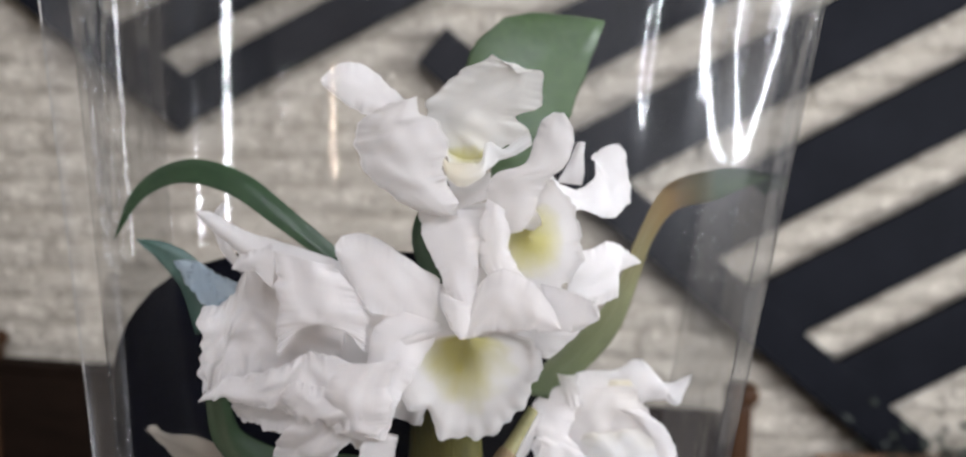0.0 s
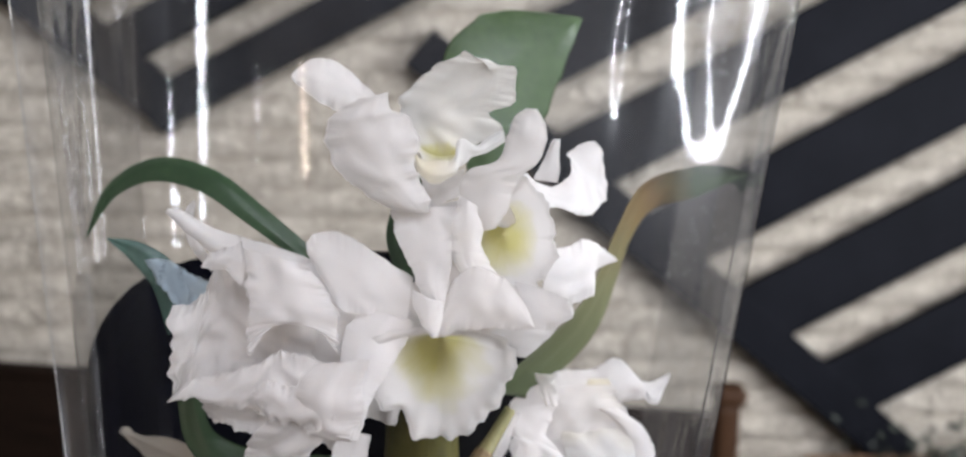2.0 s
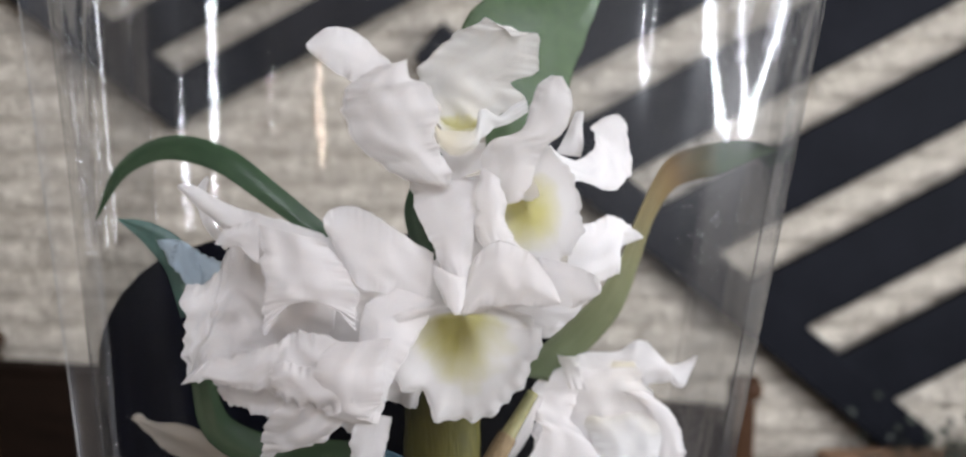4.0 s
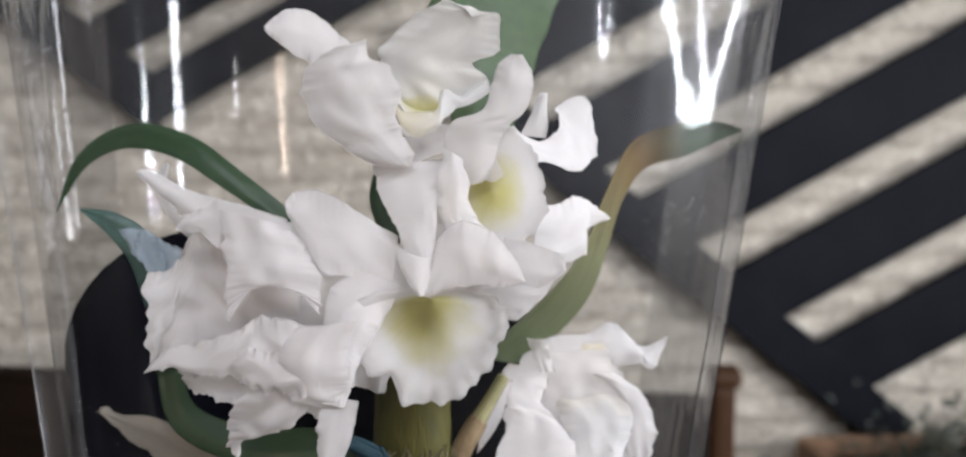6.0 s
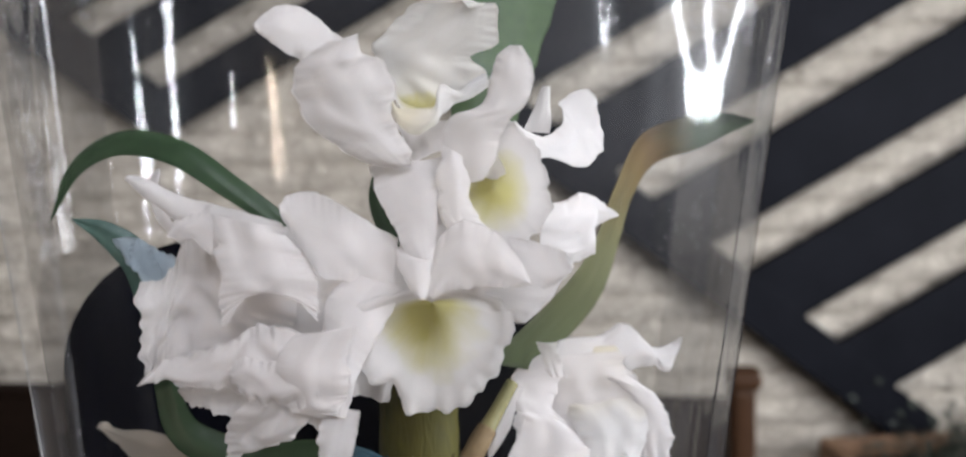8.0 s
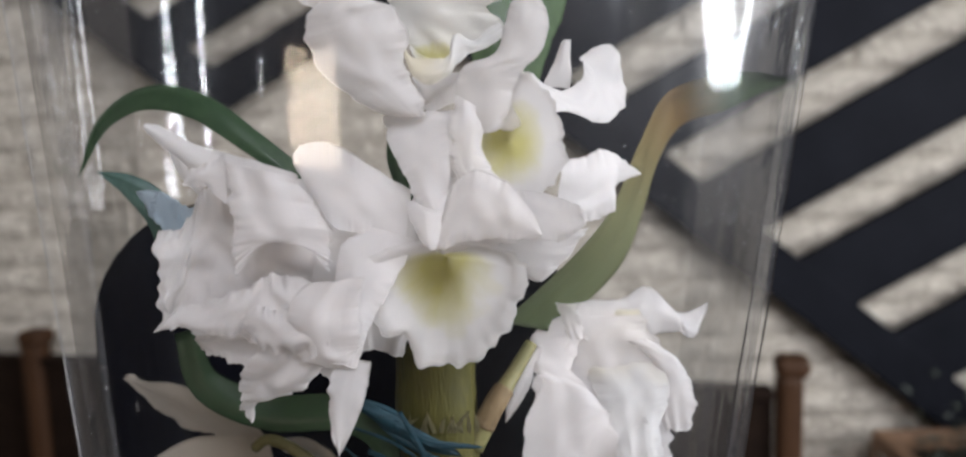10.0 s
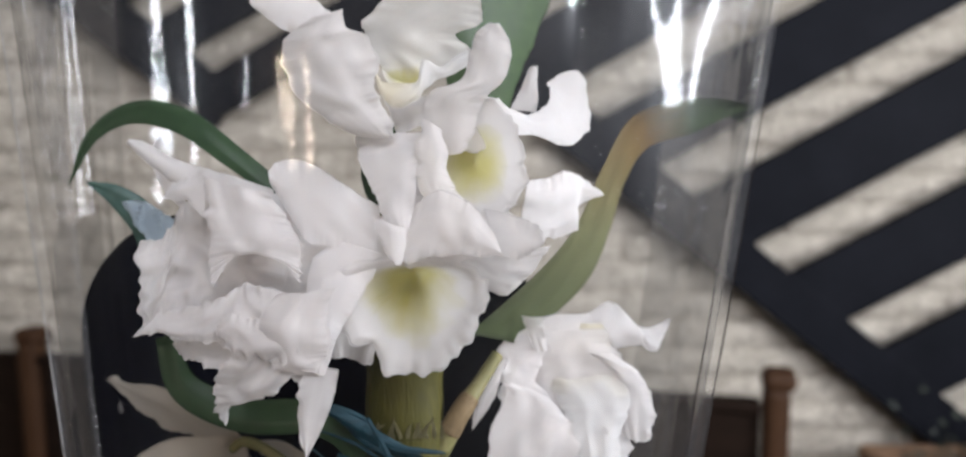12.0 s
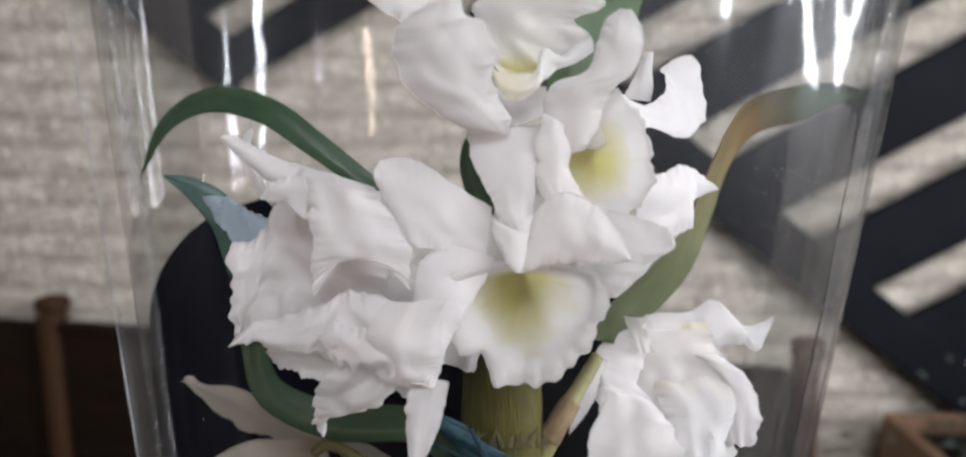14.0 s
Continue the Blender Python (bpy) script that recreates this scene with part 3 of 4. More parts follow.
lobe(middle, "sepal", [(0.028, 0.31, 1.089), (0.032, 0.31, 1.097), (0.034, 0.31, 1.102), (0.035, 0.31, 1.103)], [(0.037, 0.31, 1.088), (0.037, 0.31, 1.095), (0.037, 0.31, 1.1), (0.037, 0.31, 1.103)], petal_mat, seed=7, ruffle=0.008, bow=0.0008)
lobe(middle, "petal", [(0.01, 0.277, 1.085), (0.016, 0.282, 1.089), (0.02, 0.287, 1.092), (0.024, 0.292, 1.092), (0.027, 0.297, 1.089), (0.034, 0.302, 1.088), (0.04, 0.307, 1.091), (0.041, 0.312, 1.095), (0.041, 0.317, 1.099), (0.051, 0.322, 1.103)], [(0.011, 0.277, 1.078), (0.016, 0.282, 1.076), (0.023, 0.287, 1.078), (0.029, 0.292, 1.08), (0.034, 0.297, 1.081), (0.04, 0.302, 1.079), (0.045, 0.307, 1.077), (0.051, 0.312, 1.079), (0.055, 0.317, 1.085), (0.054, 0.322, 1.097)], petal_mat, seed=8, ruffle=0.012, bow=0.0014, frill=0.0009)
lobe(middle, "petal", [(-0.018, 0.283, 1.081), (-0.017, 0.2804, 1.075), (-0.014, 0.2778, 1.068), (-0.011, 0.2752, 1.063), (-0.009, 0.2726, 1.058), (-0.005, 0.27, 1.054)], [(0.006, 0.283, 1.082), (0.003, 0.2804, 1.079), (0.001, 0.2778, 1.074), (0.001, 0.2752, 1.067), (-0, 0.2726, 1.06), (-0.001, 0.27, 1.054)], petal_mat, seed=9, ruffle=0.012, bow=0.0014)
lip(middle, (0.0164, 0.283, 1.0726), 0.0161, 0.0183, 0.0157, (-0.1, -1, 0.05), seed=4, lean=0.08)
lobe(middle, "lip_fold", [(0.003, 0.276, 1.086), (0.001, 0.275, 1.078), (0.001, 0.274, 1.072), (0.001, 0.273, 1.067), (0.004, 0.272, 1.062)], [(0.008, 0.276, 1.083), (0.01, 0.275, 1.077), (0.01, 0.274, 1.071), (0.012, 0.273, 1.066), (0.015, 0.272, 1.062)], petal_mat, seed=10, ruffle=0.035, bow=0.0016, frill=0.0005)
lobe(middle, "sepal", [(-0.001, 0.269, 1.054), (0.001, 0.2685, 1.061), (0.007, 0.268, 1.066), (0.014, 0.2675, 1.064), (0.019, 0.267, 1.06), (0.023, 0.2665, 1.054), (0.025, 0.266, 1.049)], [(-0.003, 0.269, 1.046), (-0.001, 0.2685, 1.045), (0.005, 0.268, 1.047), (0.01, 0.2675, 1.047), (0.015, 0.267, 1.048), (0.02, 0.2665, 1.047), (0.025, 0.266, 1.048)], petal_mat, seed=11, ruffle=0.012, bow=0.0014)
lobe(middle, "petal", [(-0.011, 0.269, 1.059), (-0.01, 0.268, 1.054), (-0.008, 0.267, 1.049), (-0.005, 0.266, 1.045)], [(-0.006, 0.269, 1.055), (-0.001, 0.268, 1.055), (-0.002, 0.267, 1.049), (-0.003, 0.266, 1.045)], petal_mat, seed=12, ruffle=0.02, bow=0.0012)
lobe(middle, "sepal", [(0.02, 0.278, 1.06), (0.028, 0.2765, 1.058), (0.034, 0.275, 1.056), (0.037, 0.2735, 1.054), (0.038, 0.272, 1.051)], [(0.025, 0.278, 1.046), (0.03, 0.2765, 1.045), (0.033, 0.275, 1.046), (0.035, 0.2735, 1.048), (0.038, 0.272, 1.05)], petal_mat, seed=13, ruffle=0.008, bow=0.0012)
lobe(middle, "petal", [(0.033, 0.302, 1.066), (0.04, 0.305, 1.067), (0.045, 0.308, 1.069), (0.05, 0.311, 1.068), (0.054, 0.314, 1.065), (0.059, 0.317, 1.061)], [(0.031, 0.302, 1.052), (0.038, 0.3045, 1.048), (0.044, 0.307, 1.047), (0.05, 0.3095, 1.05), (0.049, 0.312, 1.055), (0.053, 0.3145, 1.058), (0.059, 0.317, 1.06)], petal_mat, seed=14, ruffle=0.018, bow=0.0014, frill=0.0009)
lobe(middle, "petal", [(0.004, 0.305, 1.039), (0.014, 0.3055, 1.033), (0.024, 0.306, 1.028)], [(0.041, 0.305, 1.045), (0.035, 0.3055, 1.036), (0.027, 0.306, 1.028)], petal_mat, seed=15, ruffle=0.012, bow=0.0006)

side = flower((-0.0427, 0.296, 1.0433), "white orchid flower seen from its side")
lobe(side, "petal", [(-0.0668, 0.296, 1.0656), (-0.082, 0.294, 1.0484), (-0.0858, 0.292, 1.0313), (-0.0773, 0.29, 1.0151)], [(-0.0324, 0.296, 1.0617), (-0.0286, 0.294, 1.0464), (-0.0286, 0.292, 1.0251), (-0.0306, 0.29, 1.0078)], petal_mat, seed=53, ruffle=0.04, frill=0.0011)
lobe(side, "petal", [(-0.0508, 0.278, 1.029), (-0.0576, 0.283, 1.0162), (-0.0611, 0.288, 1.0007)], [(-0.0271, 0.278, 1.0326), (-0.0278, 0.283, 1.016), (-0.0323, 0.288, 1.0045)], petal_mat, seed=54, ruffle=0.05, frill=0.0011)
lobe(side, "sepal", [(-0.044, 0.286, 1.065), (-0.054, 0.2844, 1.069), (-0.064, 0.2828, 1.072), (-0.072, 0.2812, 1.075), (-0.08, 0.2796, 1.08), (-0.084, 0.278, 1.081)], [(-0.049, 0.286, 1.049), (-0.059, 0.2844, 1.054), (-0.07, 0.2828, 1.064), (-0.075, 0.2812, 1.069), (-0.081, 0.2796, 1.075), (-0.085, 0.278, 1.08)], petal_mat, seed=16, ruffle=0.006, bow=0.0016, frill=0.0004)
petal(side, "sepal", [(-0.075, 0.293, 1.06), (-0.08, 0.2933, 1.066), (-0.082, 0.2935, 1.071), (-0.083, 0.2937, 1.077), (-0.081, 0.294, 1.082)], 0.0018, petal_mat, pk=0.5, w0=0.7, ruffle=0.02)
lobe(side, "petal", [(-0.061, 0.273, 1.07), (-0.06, 0.2728, 1.061), (-0.059, 0.2725, 1.052), (-0.06, 0.2722, 1.045), (-0.059, 0.272, 1.038)], [(-0.042, 0.273, 1.065), (-0.037, 0.2728, 1.058), (-0.033, 0.2725, 1.05), (-0.033, 0.2722, 1.043), (-0.034, 0.272, 1.039)], petal_mat, seed=17, ruffle=0.02, notch=0.42, bow=0.002, frill=0.0011)
lobe(side, "petal", [(-0.061, 0.274, 1.072), (-0.066, 0.2747, 1.07), (-0.071, 0.2753, 1.068), (-0.074, 0.276, 1.064)], [(-0.061, 0.274, 1.059), (-0.066, 0.2747, 1.062), (-0.07, 0.2753, 1.063), (-0.074, 0.276, 1.064)], petal_mat, seed=18, ruffle=0.015, bow=0.0008, frill=0.0011)
lobe(side, "petal", [(-0.041, 0.292, 1.048), (-0.058, 0.2906, 1.056), (-0.07, 0.2892, 1.061), (-0.075, 0.2878, 1.058), (-0.077, 0.2864, 1.053), (-0.087, 0.285, 1.049)], [(-0.044, 0.292, 1.024), (-0.059, 0.2906, 1.023), (-0.072, 0.2892, 1.021), (-0.081, 0.2878, 1.021), (-0.085, 0.2864, 1.021), (-0.087, 0.285, 1.022)], petal_mat, seed=19, ruffle=0.035, bow=0.0006, frill=0.0020)
lobe(side, "lip", [(-0.03, 0.276, 1.032), (-0.045, 0.2758, 1.037), (-0.052, 0.2757, 1.038), (-0.057, 0.2755, 1.034), (-0.068, 0.2753, 1.031), (-0.077, 0.2752, 1.029), (-0.084, 0.275, 1.024)], [(-0.027, 0.276, 1.014), (-0.042, 0.2758, 1.016), (-0.052, 0.2757, 1.017), (-0.061, 0.2755, 1.02), (-0.07, 0.2753, 1.021), (-0.079, 0.2752, 1.023), (-0.085, 0.275, 1.022)], petal_mat, seed=20, ruffle=0.022, bow=0.0012, frill=0.0016)
lobe(side, "petal", [(-0.053, 0.279, 1.024), (-0.068, 0.2825, 1.02), (-0.078, 0.286, 1.018)], [(-0.055, 0.279, 1.01), (-0.067, 0.2825, 1.012), (-0.076, 0.286, 1.014)], petal_mat, seed=21, ruffle=0.04, bow=0.0008, frill=0.0016)
lobe(side, "petal", [(-0.033, 0.271, 1.031), (-0.04, 0.2715, 1.029), (-0.048, 0.272, 1.028), (-0.054, 0.2725, 1.03), (-0.059, 0.273, 1.026)], [(-0.034, 0.271, 1.016), (-0.042, 0.2715, 1.015), (-0.048, 0.272, 1.016), (-0.054, 0.2725, 1.018), (-0.059, 0.273, 1.024)], petal_mat, seed=22, ruffle=0.025, bow=0.0014, frill=0.0016)
lobe(side, "petal", [(-0.04, 0.269, 1.036), (-0.045, 0.2702, 1.028), (-0.045, 0.2715, 1.019), (-0.04, 0.2728, 1.012), (-0.033, 0.274, 1.011)], [(-0.023, 0.269, 1.038), (-0.025, 0.2702, 1.028), (-0.026, 0.2715, 1.019), (-0.027, 0.2728, 1.015), (-0.027, 0.274, 1.011)], petal_mat, seed=23, ruffle=0.018, bow=0.0016, frill=0.0011)
lobe(side, "petal", [(-0.053, 0.272, 1.025), (-0.056, 0.2744, 1.015), (-0.062, 0.2768, 1.007), (-0.062, 0.2792, 1.001), (-0.064, 0.2816, 0.997), (-0.062, 0.284, 0.992)], [(-0.034, 0.272, 1.023), (-0.035, 0.2744, 1.012), (-0.043, 0.2768, 1.004), (-0.05, 0.2792, 1.002), (-0.058, 0.2816, 0.999), (-0.061, 0.284, 0.992)], petal_mat, seed=24, ruffle=0.022, bow=0.001, frill=0.0016)
petal(side, "sepal", [(-0.0283, 0.274, 1.0134), (-0.0308, 0.27, 1.0006), (-0.0328, 0.269, 0.987)], 0.0055, petal_mat, pk=0.3, w0=0.9, point=True)

low = flower((-0.0048, 0.289, 1.0341), "white orchid flower with a wide frilled lip")
lobe(low, "petal", [(-0.0398, 0.3, 1.0553), (-0.0369, 0.2987, 1.0415), (-0.0351, 0.2973, 1.0237), (-0.0312, 0.296, 1.0099)], [(-0.0015, 0.3, 1.0552), (-0.0055, 0.2987, 1.0395), (-0.0114, 0.2973, 1.0236), (-0.0174, 0.296, 1.0077)], petal_mat, seed=52, ruffle=0.03)
lobe(low, "sepal", [(-0.011, 0.283, 1.06), (-0.019, 0.282, 1.065), (-0.026, 0.281, 1.07), (-0.033, 0.28, 1.074), (-0.04, 0.279, 1.074), (-0.043, 0.278, 1.071)], [(-0.013, 0.283, 1.043), (-0.021, 0.282, 1.047), (-0.027, 0.281, 1.048), (-0.033, 0.28, 1.05), (-0.039, 0.279, 1.06), (-0.043, 0.278, 1.068)], petal_mat, seed=25, ruffle=0.006, bow=0.0014)
lobe(low, "petal", [(-0.024, 0.282, 1.05), (-0.031, 0.28, 1.045), (-0.033, 0.278, 1.038), (-0.034, 0.276, 1.029), (-0.036, 0.274, 1.02), (-0.035, 0.272, 1.013)], [(-0.011, 0.282, 1.046), (-0.014, 0.28, 1.038), (-0.019, 0.278, 1.03), (-0.023, 0.276, 1.023), (-0.025, 0.274, 1.018), (-0.027, 0.272, 1.011)], petal_mat, seed=26, ruffle=0.012, bow=0.0018)
lip(low, (-0.0021, 0.283, 1.0378), 0.0231, 0.0084, 0.0289, (0, -1, -0.1), seed=6, throat=0.42)

front = flower((0.0506, 0.332, 0.9875), "white orchid flower nodding low beside the cane")
lobe(front, "petal", [(0.0272, 0.331, 1.0105), (0.0245, 0.3295, 0.988), (0.0232, 0.328, 0.9465)], [(0.0623, 0.331, 1.0107), (0.0724, 0.3295, 0.9863), (0.0697, 0.328, 0.9473)], petal_mat, seed=55, ruffle=0.03, frill=0.0006)
lobe(front, "petal", [(0.028, 0.332, 1.006), (0.035, 0.3337, 1.012), (0.043, 0.3355, 1.015), (0.055, 0.3372, 1.015), (0.063, 0.339, 1.019), (0.069, 0.3407, 1.016), (0.072, 0.3425, 1.011), (0.079, 0.3443, 1.008), (0.088, 0.346, 1.011)], [(0.031, 0.332, 0.993), (0.04, 0.3337, 0.994), (0.05, 0.3355, 0.999), (0.059, 0.3372, 1.001), (0.068, 0.339, 1.001), (0.077, 0.3407, 1.002), (0.079, 0.3425, 1), (0.083, 0.3443, 0.999), (0.086, 0.346, 1.005)], petal_mat, seed=27, ruffle=0.012, bow=0.0018, frill=0.0006)
lobe(front, "petal", [(0.0352, 0.33, 1.012), (0.0237, 0.328, 1.0055), (0.0219, 0.326, 0.9948), (0.0264, 0.324, 0.9896), (0.0207, 0.322, 0.9751), (0.0201, 0.32, 0.959), (0.0237, 0.318, 0.9429)], [(0.0414, 0.33, 1.0065), (0.0386, 0.328, 0.9986), (0.0372, 0.326, 0.9922), (0.0452, 0.324, 0.9831), (0.0519, 0.322, 0.9728), (0.0525, 0.32, 0.9595), (0.0512, 0.318, 0.9435)], petal_mat, seed=28, ruffle=0.02, bow=0.0012, frill=0.0006)
lobe(front, "lip", [(0.0389, 0.336, 1.0113), (0.0381, 0.3312, 0.9963), (0.0447, 0.3265, 0.9851), (0.0494, 0.3217, 0.9728), (0.0522, 0.317, 0.9608)], [(0.0609, 0.336, 1.0115), (0.0673, 0.3312, 0.9972), (0.0706, 0.3265, 0.9854), (0.0667, 0.3217, 0.9745), (0.0667, 0.317, 0.9611)], lip_pale_mat, seed=29, ruffle=0.022, bow=0.001, frill=0.0006)
lobe(front, "petal", [(0.055, 0.33, 1.002), (0.062, 0.3297, 0.998), (0.066, 0.3295, 0.991), (0.065, 0.3293, 0.982), (0.069, 0.329, 0.97)], [(0.064, 0.33, 1.002), (0.073, 0.3297, 0.996), (0.078, 0.3295, 0.988), (0.08, 0.3293, 0.979), (0.078, 0.329, 0.969)], petal_mat, seed=30, ruffle=0.025, bow=0.0014, frill=0.0006)
lobe(front, "petal", [(0.0314, 0.324, 1.0172), (0.033, 0.3255, 1.013), (0.0351, 0.327, 1.0044)], [(0.0398, 0.324, 1.0167), (0.0394, 0.3255, 1.0124), (0.0425, 0.327, 1.0031)], petal_mat, seed=32, ruffle=0.05, frill=0.0006)
petal(front, "petal", [(0.0478, 0.323, 0.9791), (0.0466, 0.32, 0.9666), (0.0458, 0.32, 0.9459)], 0.0159, petal_mat, pk=0.5, w0=0.8, ruffle=0.1, seed=23)
petal(front, "sepal", [(0.0246, 0.326, 1.0021), (0.0188, 0.324, 0.9879), (0.0136, 0.324, 0.9753)], 0.0032, petal_mat, pk=0.4, w0=0.7, point=True)

bottom = flower((-0.0739, 0.342, 0.9571), "white orchid flower turned away, low in the cluster")
petal(bottom, "sepal", [(-0.0759, 0.341, 0.9599), (-0.0933, 0.337, 0.9718), (-0.1082, 0.334, 0.9823), (-0.1232, 0.334, 0.9908)], 0.0106, shaded_petal_mat, pk=0.45, w0=0.6, point=True, face=(-0.4, -0.95, -0.3))
petal(bottom, "petal", [(-0.0739, 0.342, 0.9583), (-0.0908, 0.338, 0.9559), (-0.1078, 0.337, 0.9486), (-0.1258, 0.337, 0.9344)], 0.0138, shaded_petal_mat, pk=0.5, w0=0.6, seed=26, face=(-0.6, -0.8, -0.4))
petal(bottom, "petal", [(-0.0689, 0.338, 0.9624), (-0.0563, 0.335, 0.9601), (-0.0495, 0.335, 0.9505), (-0.0488, 0.335, 0.9369)], 0.0075, shaded_petal_mat, pk=0.5, w0=0.6, seed=27, face=(-0.6, -0.8, -0.4))
tube(bottom, "flower_stalk", [(-0.0769, 0.332, 0.9646), (-0.071, 0.33, 0.9684), (-0.0616, 0.329, 0.9648), (-0.0529, 0.33, 0.9562), (-0.0478, 0.336, 0.9389)], 0.002, stalk_mat)
lobe(plant, "leaf", [(0.007, 0.335, 1.0792), (0.0044, 0.3398, 1.1043), (-0.0039, 0.3447, 1.1306), (0.0063, 0.3495, 1.145), (0.0182, 0.3543, 1.1511), (0.038, 0.3592, 1.1512), (0.05, 0.364, 1.1501)], [(0.0254, 0.335, 1.0795), (0.0312, 0.3398, 1.1001), (0.0361, 0.3447, 1.1117), (0.0411, 0.3495, 1.1248), (0.0455, 0.3543, 1.1357), (0.0491, 0.3592, 1.1446), (0.0512, 0.364, 1.1487)], leaf_mid_mat, seed=63, ruffle=0.012, thick=0.0009, bow=0.003, frill=0.0001)
petal(plant, "leaf", [(-0.0446, 0.31, 1.059), (-0.0666, 0.315, 1.0752), (-0.0847, 0.32, 1.0869), (-0.1048, 0.326, 1.0903), (-0.1219, 0.33, 1.0818), (-0.1329, 0.333, 1.0636)], 0.005, leaf_mat, thick=0.0009, ruffle=0.0, w0=0.6, cup=0.18, pk=0.55, point=True, face=(0, -1, 0.6))
blade = [((0.022, 0.322, 1.009), (0.75, 0.6, -0.3), 0.012), ((0.046, 0.331, 1.029), (0.5, 0.8, -0.25), 0.019), ((0.058, 0.336, 1.047), (0.38, 0.9, -0.15), 0.021), ((0.066, 0.340, 1.066), (0.36, 0.9, -0.2), 0.017), ((0.076, 0.345, 1.081), (0.34, 0.75, -0.45), 0.012), ((0.094, 0.348, 1.0865), (0.2, 0.5, -0.8), 0.0075), ((0.107, 0.3495, 1.0893), (0.1, 0.4, -0.9), 0.004), ((0.1165, 0.350, 1.0898), (0.0, 0.3, -0.9), 0.0004)]
lobe(plant, "leaf", [Vector(c) - Vector(d).normalized() * w for c, d, w in blade], [Vector(c) + Vector(d).normalized() * w for c, d, w in blade], leaf_toned_mat, seed=64, ruffle=0.004, thick=0.0009, bow=-0.002, frill=0.0001)
petal(plant, "leaf", [(-0.0956, 0.32, 1.0324), (-0.1002, 0.32, 1.0515), (-0.109, 0.32, 1.0609), (-0.1197, 0.32, 1.066)], 0.0052, leaf_pale_mat, thick=0.0009, ruffle=0.0, w0=0.8, cup=0.18, pk=0.4, point=True, face=(0, -1, 0.3))
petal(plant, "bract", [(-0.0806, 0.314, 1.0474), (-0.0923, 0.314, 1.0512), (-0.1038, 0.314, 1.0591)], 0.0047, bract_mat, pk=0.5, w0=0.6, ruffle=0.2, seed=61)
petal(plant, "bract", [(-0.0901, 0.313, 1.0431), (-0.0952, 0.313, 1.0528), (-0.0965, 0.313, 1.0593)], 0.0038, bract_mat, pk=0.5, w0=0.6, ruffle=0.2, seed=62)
petal(plant, "leaf", [(-0.0904, 0.31, 1.0136), (-0.0841, 0.308, 0.9958), (-0.0629, 0.306, 0.9869), (-0.0394, 0.305, 0.9865), (-0.027, 0.305, 0.978), (-0.0222, 0.305, 0.9606)], 0.006, leaf_mat, thick=0.0009, ruffle=0.0, w0=0.6, cup=0.18, pk=0.4, face=(0, -1, 0.3))
petal(plant, "leaf", [(-0.0079, 0.315, 1.0895), (-0.0176, 0.312, 1.0746), (-0.0157, 0.31, 1.0598), (-0.0017, 0.31, 1.036)], 0.0036, leaf_mat, thick=0.0009, ruffle=0.0, w0=0.5, cup=0.18, pk=0.5)
tube(plant, "flower_stalk", [(0.0232, 0.326, 1.0027), (0.0163, 0.32, 0.9932), (0.0101, 0.314, 0.9851), (0.0026, 0.312, 0.9713)], 0.0022, stalk_mat, 1.7)
tube(plant, "stalk_node", [(0.0136, 0.317, 0.9898), (0.0098, 0.3137, 0.9848), (0.0062, 0.3128, 0.9785)], 0.0036, node_mat, 1.1, "dry brown node of the stalk")
tube(plant, "cane", [(-0.0048, 0.318, 1.022), (-0.0085, 0.315, 1.0032), (-0.0091, 0.314, 0.9837), (-0.0082, 0.314, 0.9568), (-0.0093, 0.316, 0.8996), (-0.0113, 0.32, 0.8212)], 0.0132, cane_mat, label='thick green-yellow jointed cane')
petal(plant, "sheath_fibre", [(-0.0182, 0.302, 0.9801), (-0.0169, 0.3015, 0.9833), (-0.0164, 0.301, 0.9871)], 0.0008, sheath_mat, pk=0.3, w0=0.8, point=True, seed=0)
petal(plant, "sheath_fibre", [(-0.0157, 0.3009, 0.9805), (-0.0168, 0.3004, 0.9837), (-0.0135, 0.2999, 0.9864)], 0.0008, sheath_mat, pk=0.3, w0=0.8, point=True, seed=1)
petal(plant, "sheath_fibre", [(-0.0134, 0.3001, 0.9809), (-0.0117, 0.2996, 0.9841), (-0.0105, 0.2991, 0.9891)], 0.0008, sheath_mat, pk=0.3, w0=0.8, point=True, seed=2)
petal(plant, "sheath_fibre", [(-0.011, 0.2995, 0.9811), (-0.0118, 0.299, 0.9843), (-0.0105, 0.2985, 0.9883)], 0.0008, sheath_mat, pk=0.3, w0=0.8, point=True, seed=3)
petal(plant, "sheath_fibre", [(-0.0087, 0.2991, 0.9813), (-0.0095, 0.2986, 0.9844), (-0.0108, 0.2981, 0.9883)], 0.0008, sheath_mat, pk=0.3, w0=0.8, point=True, seed=4)
petal(plant, "sheath_fibre", [(-0.0065, 0.299, 0.9814), (-0.006, 0.2985, 0.9845), (-0.0049, 0.298, 0.9871)], 0.0008, sheath_mat, pk=0.3, w0=0.8, point=True, seed=5)
petal(plant, "sheath_fibre", [(-0.0043, 0.2991, 0.9814), (-0.0032, 0.2986, 0.9845), (-0.0022, 0.2981, 0.9881)], 0.0008, sheath_mat, pk=0.3, w0=0.8, point=True, seed=6)
